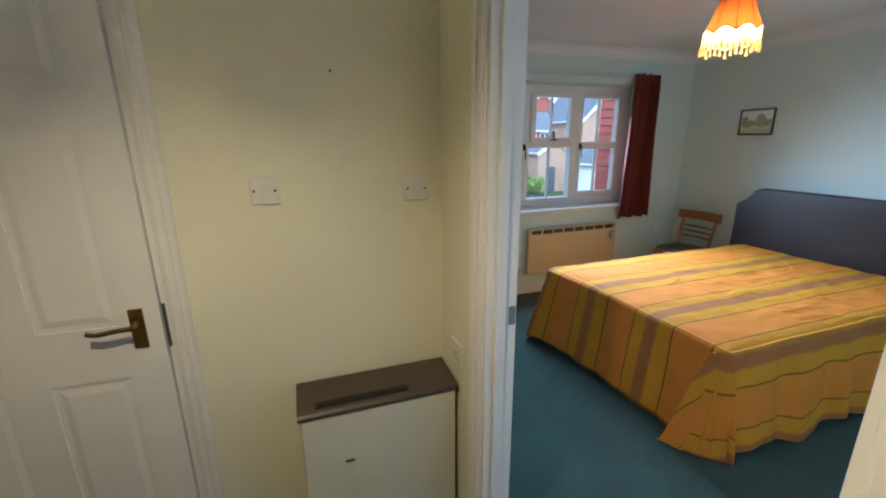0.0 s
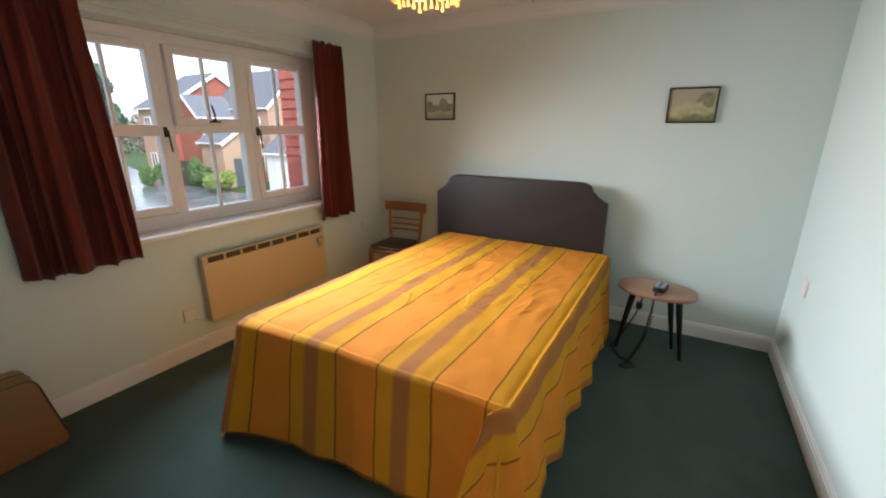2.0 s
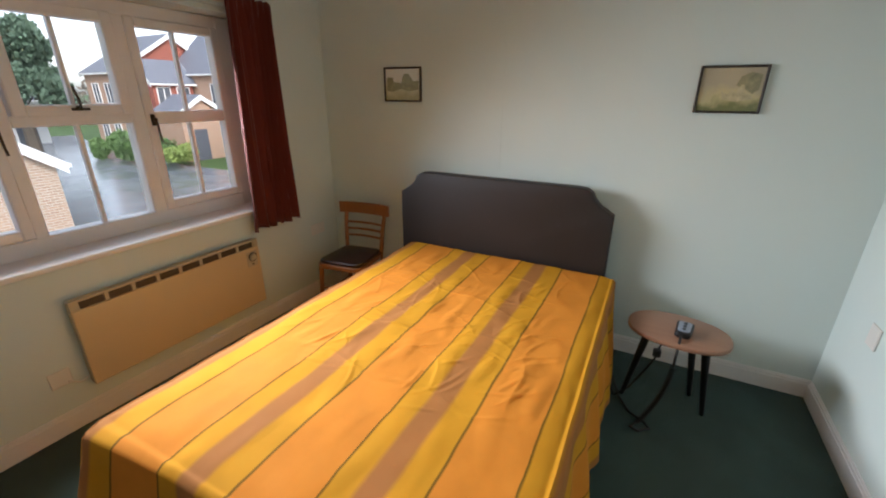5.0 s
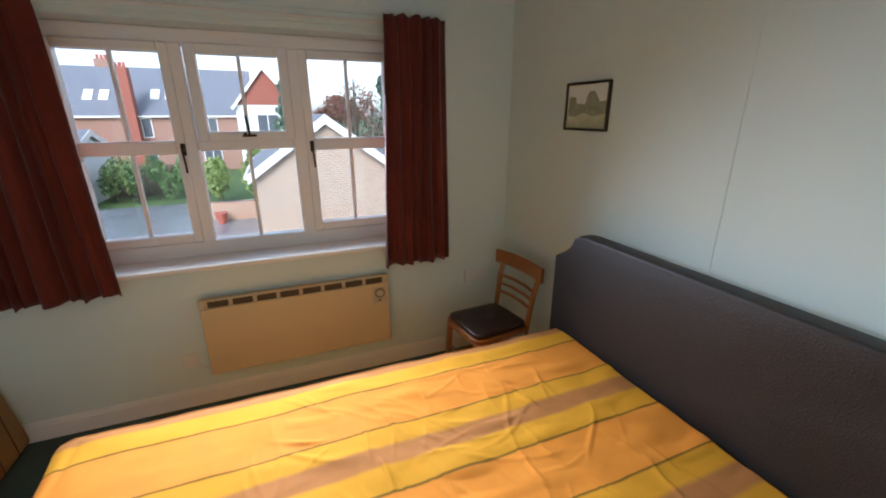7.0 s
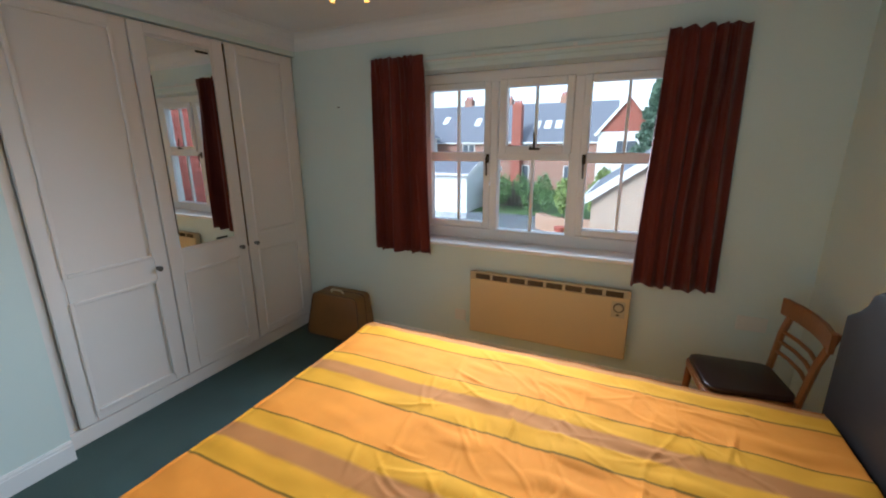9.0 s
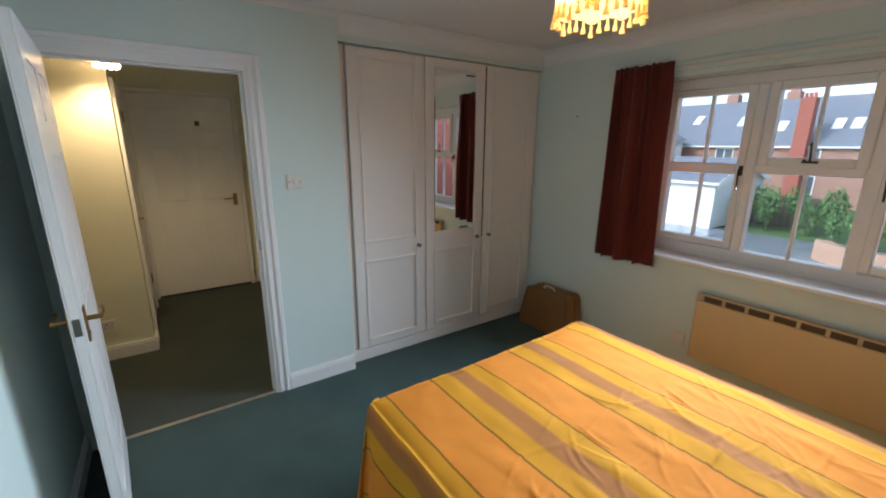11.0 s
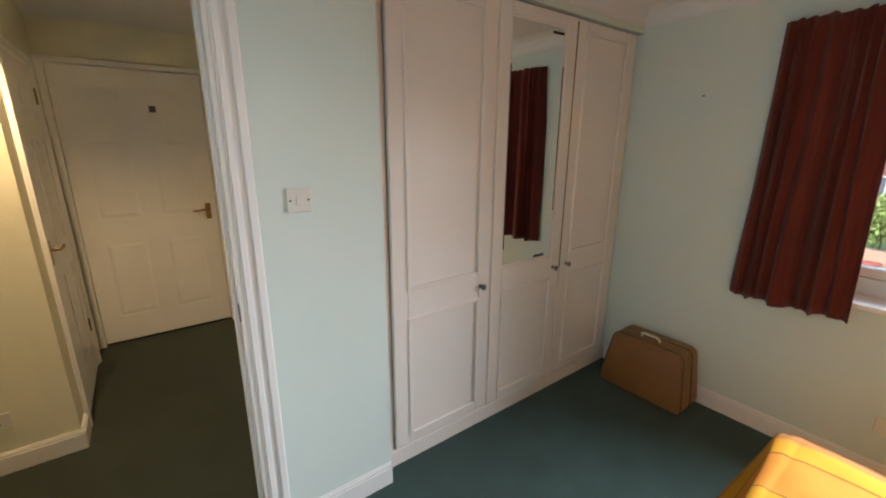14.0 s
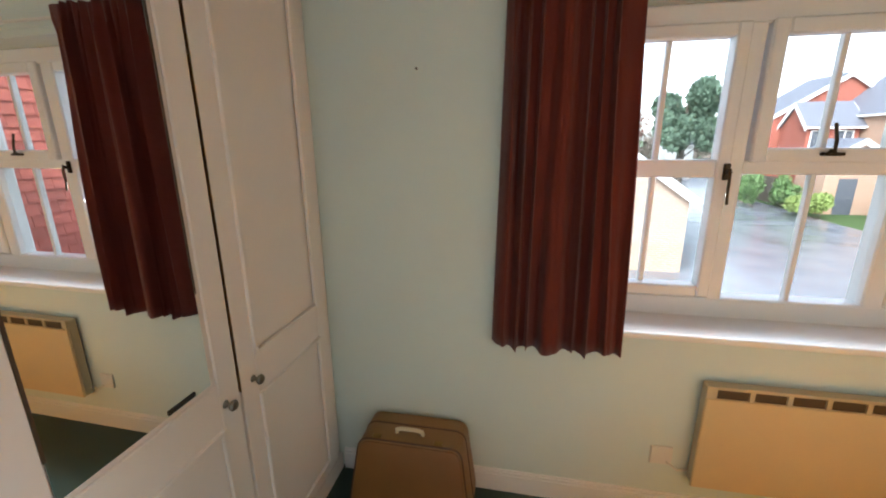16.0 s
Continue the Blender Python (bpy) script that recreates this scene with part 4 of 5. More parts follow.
# ---- hall storage heater ----
sh = thing("storage_heater", 0.43, 1.44, 0, "cream storage heater with a brown slotted top", "heater")
part("case", boxed(0.168, 1.352, 0.03, 0.698, 1.515, 0.612, 0.006), STORAGE, sh)
part("front_panel", boxed(0.172, 1.342, 0.05, 0.694, 1.352, 0.610, 0.003), STORAGE, sh)
bm = bm_new()
prism(bm, [(1.338, 0.614), (1.338, 0.626), (1.346, 0.634), (1.50, 0.645), (1.518, 0.645), (1.518, 0.614)], "x", 0.163, 0.703)
part("top_cover", bm, STORETOP, sh)
for i in range(4):
    part("outlet_slot", boxed(0.22, 1.363 + 0.009 * i, 0.634, 0.53, 1.368 + 0.009 * i, 0.6385), DARK, sh)
part("foot", boxed(0.20, 1.36, 0, 0.24, 1.50, 0.03), GRILLE, sh)
part("foot", boxed(0.62, 1.36, 0, 0.66, 1.50, 0.03), GRILLE, sh)
part("badge", boxed(0.30, 1.339, 0.425, 0.33, 1.342, 0.432), STEEL, sh, "small metal badge")

# ---- pictures ----
def picture(y0, y1, z0, z1, pr, label, shapes):
    p = thing("framed_picture", XE - 0.01, (y0 + y1) / 2, z0, label, "picture", "pictures above the bed")
    bm = bm_new()
    w = 0.011
    for a, b, c, d in ((y0, y0 + w, z0, z1), (y1 - w, y1, z0, z1), (y0 + w, y1 - w, z0, z0 + w), (y0 + w, y1 - w, z1 - w, z1)):
        box(bm, XE - 0.02, a, c, XE - 0.001, b, d, 0.003)
    part("frame", bm, FRAMEWOOD, p)
    part("print", boxed(XE - 0.010, y0 + w - 0.001, z0 + w - 0.001, XE - 0.007, y1 - w + 0.001, z1 - w + 0.001), pr, p, "faded landscape print")
    for nm, outline, mt in shapes:
        # outlines run from the print's own left to right and from its foot up
        part(nm, prism(bm_new(), [(y1 - w - a * (y1 - y0 - 2 * w), z0 + w + b * (z1 - z0 - 2 * w)) for a, b in outline], "x", XE - (0.0108 if mt is DARKTREE else 0.0114), XE - 0.0099), mt, p)


picture(2.614, 2.905, 1.488, 1.704, PRINT1, "small green landscape print in a dark frame",
        [("printed_castle", [(0.03, 0.30), (0.04, 0.70), (0.09, 0.74), (0.22, 0.72), (0.24, 0.58), (0.47, 0.55), (0.50, 0.72), (0.56, 0.84), (0.68, 0.84), (0.76, 0.70), (0.82, 0.60), (0.97, 0.62), (0.97, 0.34), (0.7, 0.28), (0.45, 0.36), (0.2, 0.26)], TOWER)])
picture(0.762, 1.038, 1.455, 1.671, PRINT2, "small ochre landscape print in a dark frame",
        [("printed_tree", [(0.58, 0.60), (0.64, 0.80), (0.78, 0.90), (0.96, 0.84), (0.95, 0.50), (0.86, 0.40), (0.74, 0.50)], DARKTREE),
         ("printed_castle", [(0.40, 0.26), (0.36, 0.50), (0.41, 0.42), (0.48, 0.40), (0.54, 0.50), (0.60, 0.42), (0.67, 0.62), (0.72, 0.60), (0.74, 0.42), (0.86, 0.36), (0.88, 0.28), (0.65, 0.22)], PALESTONE)])

# ---- chair ----
ch = thing("dining_chair", 3.70, 3.05, 0, "varnished beech chair with a brown vinyl seat", "chair")
S = [(-0.185, -0.175), (0.185, -0.16), (0.175, 0.16), (-0.195, 0.175)]


def rounded(pts, r, n=5):
    out = []
    for i, p in enumerate(pts):
        a, b, c = Vector(pts[i - 1]), Vector(p), Vector(pts[(i + 1) % len(pts)])
        p0, p1 = b + (a - b).normalized() * r, b + (c - b).normalized() * r
        for k in range(n + 1):
            t = k / n
            q = p0 * (1 - t) ** 2 + b * 2 * t * (1 - t) + p1 * t * t
            out.append((q.x, q.y))
    return out


def lift(bm, m):
    bmesh.ops.transform(bm, matrix=m, verts=bm.verts)
    return bm


CM = pose(3.715, 3.03, 0, 0, 0, 6)
part("seat_frame", lift(prism(bm_new(), rounded(S, 0.06), "z", 0.375, 0.41, 0.006), CM), CHAIRWOOD, ch, smooth=True)
part("seat", lift(prism(bm_new(), rounded([(x * 0.95, y * 0.95) for x, y in S], 0.06), "z", 0.41, 0.437, 0.011), CM), SEATVINYL, ch, "dark brown padded vinyl seat", True)
for x, y in ((-0.165, -0.15), (-0.165, 0.15)):
    part("leg", lift(rod(bm_new(), (x, y, 0.385), (x - 0.02, y * 1.1, 0), 0.019, 0.013), CM), CHAIRWOOD, ch)
for s in (-1, 1):
    bm = tube(bm_new(), [(0.21, s * 0.155, 0.0), (0.175, s * 0.15, 0.25), (0.17, s * 0.15, 0.42), (0.195, s * 0.16, 0.61), (0.235, s * 0.168, 0.757)], 0.016, 8)
    part("back_post", lift(bm, CM), CHAIRWOOD, ch, smooth=True)
bm = prism(bm_new(), [(0.212, -0.21), (0.238, -0.1), (0.245, 0.0), (0.238, 0.1), (0.212, 0.21), (0.192, 0.21), (0.218, 0.1), (0.225, 0.0), (0.218, -0.1), (0.192, -0.21)], "z", 0.683, 0.768, 0.005)
part("top_rail", lift(bm, CM), CHAIRWOOD, ch, smooth=True)
for z, x in ((0.615, 0.196), (0.565, 0.188), (0.515, 0.18)):
    part("back_slat", lift(tube(bm_new(), [(x, -0.155, z), (x + 0.02, -0.05, z), (x + 0.02, 0.05, z), (x, 0.155, z)], 0.0095, 8), CM), CHAIRWOOD, ch, smooth=True)
for p0, p1 in (((-0.17, -0.155, 0.22), (-0.17, 0.155, 0.22)), ((-0.17, -0.155, 0.16), (0.18, -0.15, 0.16)), ((-0.17, 0.155, 0.16), (0.18, 0.15, 0.16))):
    part("stretcher", lift(rod(bm_new(), p0, p1, 0.009), CM), CHAIRWOOD, ch)

# ---- bedside table ----
tb = thing("bedside_table", 3.60, 0.925, 0, "small oval teak table on black tapered legs", "table")
oval = [(0.165 * math.copysign(abs(math.cos(a)) ** 0.85, math.cos(a)), 0.225 * math.copysign(abs(math.sin(a)) ** 0.9, math.sin(a))) for a in [2 * math.pi * i / 40 for i in range(40)]]
TM = pose(3.60, 0.925, 0, 0, 0, -6)
part("tabletop", lift(prism(bm_new(), oval, "z", 0.447, 0.47, 0.007), TM), TABLEWOOD, tb, smooth=True)
for p0, p1 in (((3.60, 1.045, 0.447), (3.615, 1.115, 0)), ((3.60, 0.80, 0.447), (3.63, 0.735, 0)), ((3.69, 0.85, 0.447), (3.77, 0.785, 0))):
    part("leg", rod(bm_new(), p0, p1, 0.021, 0.011, 14), BLACKWOOD, tb, "black tapered splayed leg", True)
part("leg_plate", rod(bm_new(), (3.60, 0.925, 0.435), (3.60, 0.925, 0.447), 0.05), BLACKWOOD, tb)
hs_ = thing("bed_control_handset", 3.575, 0.92, 0.47, "grey and black corded bed control handset on the table", "handset")
HM = pose(3.575, 0.905, 0.47, 0, 0, -9)
hand_outline = rounded([(-0.065, -0.033), (0.065, -0.038), (0.065, 0.038), (-0.065, 0.033)], 0.022)
part("case", lift(prism(bm_new(), hand_outline, "z", 0.0, 0.03, 0.006), HM), DARK, hs_, smooth=True)
part("face_plate", lift(prism(bm_new(), rounded([(-0.052, -0.025), (0.052, -0.029), (0.052, 0.029), (-0.052, 0.025)], 0.016), "z", 0.029, 0.034, 0.0015), HM), GREY, hs_)
for i in (-1, 0, 1):
    part("button", lift(rod(bm_new(), (i * 0.03, 0, 0.033), (i * 0.03, 0, 0.037), 0.009), HM), DARK, hs_)
coil = [(3.51, 0.92, 0.485), (3.465, 0.925, 0.478), (3.432, 0.93, 0.44), (3.43, 0.93, 0.36)]
bm = tube(bm_new(), coil, 0.006)
pts = []
for i in range(150):
    f = i / 149
    c = Vector((3.43 + 0.02 * f - 0.05 * f * f, 0.93 + 0.02 * f + 0.08 * f * f, 0.36 - 0.345 * f ** 0.85))
    a = i * 1.15
    pts.append(c + Vector((0.010 * math.cos(a), 0.010 * math.sin(a), 0)))
tube(bm, pts, 0.0045, 5)
lp = [(3.40, 1.03, 0.015), (3.36, 1.06, 0.012), (3.35, 1.02, 0.01), (3.39, 0.97, 0.01), (3.43, 1.0, 0.01), (3.47, 1.07, 0.01), (3.58, 1.13, 0.01), (3.72, 1.17, 0.01), (3.85, 1.25, 0.02)]
dense = []
for a, b in zip(lp, lp[1:]):
    dense += [tuple(Vector(a).lerp(Vector(b), k / 5)) for k in range(5)]
tube(bm, dense, 0.006, 6)
part("cord", bm, DARK, hs_, "black coiled cord hanging to the carpet", True)
part("plug", boxed(3.47, 0.985, 0.36, 3.50, 1.02, 0.40, 0.006), DARK, hs_)
part("plug_cord", tube(bm_new(), [(3.485, 1.0, 0.365), (3.49, 1.03, 0.28), (3.52, 1.09, 0.12), (3.56, 1.15, 0.02), (3.7, 1.2, 0.012)], 0.005, 6), DARK, hs_)
part("plug_hanger", tube(bm_new(), [(3.485, 1.0, 0.395), (3.50, 0.99, 0.43), (3.53, 0.965, 0.447)], 0.005, 6), DARK, hs_)

# ---- suitcase ----
sc = thing("suitcase", 1.12, 3.31, 0, "tan leatherette suitcase standing beside the wardrobe", "suitcase")
side = rounded([(0.868, 0.004), (1.385, 0.004), (1.335, 0.345), (0.915, 0.345)], 0.045)
bm = bm_new()
prism(bm, side, "y", 3.205, 3.43, 0.006)
for v in bm.verts:
    v.co.y += (0.055 * v.co.z / 0.345) * (1 if v.co.y < 3.3 else 0.15)
part("body", bm, TANDARK, sc, smooth=True)
bm = bm_new()
inner = rounded([(0.876, 0.012), (1.377, 0.012), (1.329, 0.335), (0.921, 0.335)], 0.04)
prism(bm, inner, "y", 3.199, 3.206, 0.002)
for v in bm.verts:
    v.co.y += 0.055 * v.co.z / 0.345
part("lid_panel", bm, TAN, sc, smooth=True)
for y0, k in ((3.205, 0.055), (3.325, 0.04)):
    loop = [(a, y0 + k * b / 0.345, b) for a, b in side + side[:1]]
    part("piping", tube(bm_new(), loop, 0.0035, 6), PIPING, sc)
bm = tube(bm_new(), [(1.06, 3.315, 0.345), (1.062, 3.308, 0.366), (1.08, 3.305, 0.374), (1.15, 3.305, 0.374), (1.168, 3.308, 0.366), (1.17, 3.315, 0.345)], 0.008, 8)
part("handle", bm, IVORY, sc, "ivory plastic carrying handle", True)
for x in (0.985, 1.24):
    part("lock", boxed(x - 0.018, 3.268, 0.343, x + 0.018, 3.29, 0.35, 0.002), BRASS, sc)

# ---- pendant lamp ----
LX, LY = 2.423, 1.859
lampo = thing("pendant_lamp", LX, LY, 1.864, "orange silk pendant lampshade with cream tassel fringe, lit", "ceiling lamp")
part("ceiling_rose", lathe(bm_new(), (LX, LY, CEILZ - 0.05), [(0.015, 0), (0.035, 0.006), (0.045, 0.016), (0.045, 0.025)]), PLASTIC, lampo, smooth=True)
part("flex", rod(bm_new(), (LX, LY, 2.10), (LX, LY, CEILZ - 0.045), 0.004), PLASTIC, lampo)
part("bulb_holder", lathe(bm_new(), (LX, LY, 2.05), [(0.012, 0), (0.018, 0.005), (0.018, 0.05), (0.01, 0.06)]), PLASTIC, lampo, smooth=True)
bm = bm_new()
n, k = 96, 10
rows = []
for j in range(k + 1):
    f = j / k
    row = []
    for i in range(n):
        a = 2 * math.pi * i / n
        gore = abs(math.sin(4 * a))
        r = (0.058 + 0.065 * f ** 1.25) * (1 + 0.035 * gore * f)
        z = 2.185 - (0.228 - 0.026 * gore) * f
        row.append(bm.verts.new((LX + r * math.cos(a), LY + r * math.sin(a), z)))
    rows.append(row)
for a, b in zip(rows, rows[1:]):
    for i in range(n):
        bm.faces.new((a[i], a[(i + 1) % n], b[(i + 1) % n], b[i]))
shade = part("shade", bm, SHADE, lampo, "orange silk scalloped shade", True)
bm = bm_new()
for j in range(9):
    a = 2 * math.pi * j / 8
    if j < 8:
        tube(bm, [(LX + (0.058 + 0.065 * f ** 1.25) * 1.004 * math.cos(a), LY + (0.058 + 0.065 * f ** 1.25) * 1.004 * math.sin(a), 2.185 - 0.228 * f) for f in (0, 0.25, 0.5, 0.75, 1)], 0.0022, 5)
part("rib_braid", bm, TAN, shade)
scallop = []
for i in range(97):
    a = 2 * math.pi * i / 96
    g = abs(math.sin(4 * a))
    scallop.append((LX + 0.1245 * (1 + 0.035 * g) * math.cos(a), LY + 0.1245 * (1 + 0.035 * g) * math.sin(a), 1.957 + 0.026 * g))
part("edge_braid", tube(bm_new(), scallop, 0.0035, 6), TAN, shade, "brown braid along the scalloped edge")
bm = bm_new()
rows = []
for j in range(5):
    f = j / 4
    rows.append([bm.verts.new((LX + (0.1245 + 0.004 * f) * (1 + 0.035 * abs(math.sin(4 * 2 * math.pi * i / n)) * (1 - f)) * math.cos(2 * math.pi * i / n), LY + (0.1245 + 0.004 * f) * (1 + 0.035 * abs(math.sin(4 * 2 * math.pi * i / n)) * (1 - f)) * math.sin(2 * math.pi * i / n), (1.960 + 0.026 * abs(math.sin(4 * 2 * math.pi * i / n))) * (1 - f) + (1.900 + 0.018 * abs(math.sin(4 * 2 * math.pi * i / n)) + 0.004 * math.cos(32 * 2 * math.pi * i / n)) * f)) for i in range(n)])
for a, b in zip(rows, rows[1:]):
    for i in range(n):
        bm.faces.new((a[i], a[(i + 1) % n], b[(i + 1) % n], b[i]))
part("fringe", bm, FRINGE, lampo, "cream fringe band", True)
for i in range(32):
    a = 2 * math.pi * i / 32
    x, y = LX + 0.1295 * math.cos(a), LY + 0.1295 * math.sin(a)
    part("tassel", lathe(bm_new(), (x, y, 1.862 + 0.018 * abs(math.sin(4 * a))), [(0.0085, 0), (0.007, 0.012), (0.003, 0.022), (0.0055, 0.028), (0.0015, 0.04)], 8), FRINGE, lampo)
part("bulb", lathe(bm_new(), (LX, LY, 1.955), [(0.004, 0), (0.02, 0.006), (0.029, 0.028), (0.024, 0.055), (0.013, 0.085), (0.012, 0.1)]), BULB, lampo, smooth=True)

lampo.location.z += 0.025 * U

# hall pendant
hx, hy = -0.062, 0.539
hl = thing("hall_lamp", hx, hy, 1.975, "small frilled white glass hall lampshade, lit", "ceiling lamp")
part("flex", rod(bm_new(), (hx, hy, 2.10), (hx, hy, CEILZ), 0.005), PLASTIC, hl)
bm = bm_new()
rows = []
for j in range(6):
    f = j / 5
    rows.append([bm.verts.new((hx + (0.03 + 0.034 * f ** 0.7) * (1 + 0.05 * f * math.cos(12 * 2 * math.pi * i / 72)) * math.cos(2 * math.pi * i / 72), hy + (0.03 + 0.034 * f ** 0.7) * (1 + 0.05 * f * math.cos(12 * 2 * math.pi * i / 72)) * math.sin(2 * math.pi * i / 72), 2.10 - 0.12 * f + 0.006 * f * math.cos(12 * 2 * math.pi * i / 72))) for i in range(72)])
for a, b in zip(rows, rows[1:]):
    for i in range(72):
        bm.faces.new((a[i], a[(i + 1) % 72], b[(i + 1) % 72], b[i]))
part("shade", bm, FROST, hl, smooth=True)
part("bulb", lathe(bm_new(), (hx, hy, 2.035), [(0.004, 0), (0.02, 0.008), (0.024, 0.025), (0.014, 0.05), (0.012, 0.07)]), BULB, hl, smooth=True)

# smoke alarm
sa = thing("smoke_alarm", 3.85, 1.92, CEILZ - 0.03, "round white smoke alarm on the ceiling", "smoke alarm")
part("body", lathe(bm_new(), (3.85, 1.92, CEILZ - 0.03), [(0.03, 0), (0.045, 0.005), (0.05, 0.02), (0.05, 0.03)]), PLASTIC, sa, smooth=True)
part("test_button", lathe(bm_new(), (3.85, 1.92, CEILZ - 0.033), [(0.008, 0), (0.01, 0.004)]), GREY, sa)

# ---- outside ----
GZ = -2.75
setting("ground", boxed(-1200, -1200, GZ - 0.3, 1200, 1500, GZ - 0.02), GRASS, "green lawn and open ground", "ground")
setting("wall_lower_storey", boxed(-1.70, -1.65, GZ - 0.02, XE + 0.12, 3.75, -0.09), REDBRICK, "plain brick storey under the flat", "wall")
setting("road", boxed(-14, 3.76, GZ - 0.05, 17.5, 25.2, GZ), ASPHALT, "wet grey asphalt parking court", "road")
bm = bm_new()
prism(bm, [(7.5, 25.2), (17.4, 25.2), (17.9, 36), (24, 58), (14, 58), (9, 36)], "z", GZ - 0.05, GZ + 0.004)
setting("road_lane", bm, ASPHALT, "wet grey asphalt lane between houses", "road")


def far_window(parent, x, y, z, w, h, axis, out):
    def slab(x0, z0, x1, z1, d):
        if axis == "y":
            return boxed(x + x0, min(y, y + out * d), z + z0, x + x1, max(y, y + out * d), z + z1)
        return boxed(min(x, x + out * d), y + x0, z + z0, max(x, x + out * d), y + x1, z + z1)
    wi = part("window", slab(-w / 2, 0, w / 2, h, 0.03), DARKGLASS, parent)
    bm = bm_new()
    for x0, z0, x1, z1 in ((-w / 2 - 0.06, 0, -w / 2, h), (w / 2, 0, w / 2 + 0.06, h), (-w / 2 - 0.06, h, w / 2 + 0.06, h + 0.06), (-w / 2 - 0.06, -0.06, w / 2 + 0.06, 0), (-0.03, 0, 0.03, h)):
        if axis == "y":
            box(bm, x + x0, min(y, y + out * 0.06), z + z0, x + x1, max(y, y + out * 0.06), z + z1)
        else:
            box(bm, min(x, x + out * 0.06), y + x0, z + z0, max(x, x + out * 0.06), y + x1, z + z1)
    part("window_frame", bm, GLOSS, wi)


def gabled(name, x0, x1, y0, y1, eave, ridge, along, walls, roofs, label, category="house", base=GZ, gable_mat=None, over=0.2):
    """A building with a pitched roof whose ridge runs along x or y, with white barge boards and gutters."""
    h = thing(name, (x0 + x1) / 2, (y0 + y1) / 2, base, label, category)
    bm = boxed(x0, y0, base, x1, y1, eave)
    part("wall", bm, walls, h)
    g = gable_mat or walls
    bm2, bm3 = bm_new(), bm_new()
    if along == "x":
        mid = (y0 + y1) / 2
        for xa, xb in ((x0, x0 + 0.1), (x1 - 0.1, x1)):
            part("gable", prism(bm_new(), [(y0, eave + 0.002), (y1, eave + 0.002), (mid, ridge)], "x", xa, xb), g, h)
        sl = (ridge - eave) / (mid - y0)
        for s, e in ((1, y0), (-1, y1)):
            lo = e - s * over
            zlo = eave - over * sl
            prism(bm2, [(lo, zlo + 0.02), (mid, ridge + 0.02), (mid, ridge + 0.16), (lo, zlo + 0.16)], "x", x0 - over, x1 + over)
            box(bm3, x0 - over, min(lo, lo - s * 0.1), zlo, x1 + over, max(lo, lo - s * 0.1), zlo + 0.11)
            for xb in (x0 - over - 0.03, x1 + over):
                prism(bm3, [(lo, zlo - 0.16), (mid, ridge - 0.16), (mid, ridge + 0.15), (lo, zlo + 0.15)], "x", xb, xb + 0.03)
    else:
        mid = (x0 + x1) / 2
        for ya, yb in ((y0, y0 + 0.1), (y1 - 0.1, y1)):
            part("gable", prism(bm_new(), [(x0, eave + 0.002), (x1, eave + 0.002), (mid, ridge)], "y", ya, yb), g, h)
        sl = (ridge - eave) / (mid - x0)
        for s, e in ((1, x0), (-1, x1)):
            lo = e - s * over
            zlo = eave - over * sl
            prism(bm2, [(lo, zlo + 0.02), (mid, ridge + 0.02), (mid, ridge + 0.16), (lo, zlo + 0.16)], "y", y0 - over, y1 + over)
            box(bm3, min(lo, lo - s * 0.1), y0 - over, zlo, max(lo, lo - s * 0.1), y1 + over, zlo + 0.11)
            for yb in (y0 - over - 0.03, y1 + over):
                prism(bm3, [(lo, zlo - 0.16), (mid, ridge - 0.16), (mid, ridge + 0.15), (lo, zlo + 0.15)], "y", yb, yb + 0.03)
    part("roof", bm2, roofs, h)
    part("barge_board", bm3, GLOSS, h, "white barge boards and gutter")
    return h


gar = gabled("brick_garage", 1.95, 6.75, 16.0, 22.5, -0.28, 1.45, "y", BUFF, SLATE, "buff brick garage with white barge boards", "garage")
row = gabled("terrace_house", -30, 1.2, 40.0, 49.0, 1.6, 5.2, "x", REDBRICK, SLATE, "long brick terrace with a grey slate roof", base=GZ)
for x in (-24, -18, -12, -6.5, -2):
    for z in (-1.9, 0.0):
        far_window(row, x, 40.0, z, 1.2, 1.3, "y", -1)
for x, y in ((-15.5, 42.5), (-11.8, 42.2), (-9.9, 41.6), (-8.9, 41.6), (-5.6, 41.7), (-4.6, 41.7), (-3.6, 41.7)):
    zz = 1.6 + (y - 40) * 0.8 + 0.19
    bm = bm_new()
    prism(bm, [(y - 0.45, zz - 0.36), (y + 0.45, zz + 0.36), (y + 0.45, zz + 0.42), (y - 0.45, zz - 0.30)], "x", x - 0.3, x + 0.3)
    part("roof_light", bm, RENDERW, row, "pale roof light")
for x, y, w, z1, mt in ((-7.0, 39.2, 0.85, 4.9, TILEHUNG), (-13.8, 44.4, 0.9, 6.0, REDBRICK), (-9.4, 44.4, 0.9, 5.9, REDBRICK), (-3.6, 44.4, 0.9, 6.0, REDBRICK), (-20.5, 44.4, 0.9, 6.1, REDBRICK)):
    c = part("chimney", boxed(x - w / 2, y, (GZ if y < 40 else 4.0), x + w / 2, y + 0.9, z1), mt, row, "red brick chimney stack")
    for k in (-0.3, 0.0, 0.3):
        part("chimney_pot", lathe(bm_new(), (x + k * w, y + 0.45, z1), [(0.12, 0), (0.1, 0.3), (0.13, 0.35)], 10), TILE, c)
gh = gabled("gable_house", 0.4, 4.6, 36.0, 44.0, 2.3, 4.9, "y", RENDERW, SLATE, "white rendered house with a red tile-hung gable", gable_mat=TILEHUNG)
far_window(gh, 2.5, 36.0, 0.4, 1.4, 1.2, "y", -1)
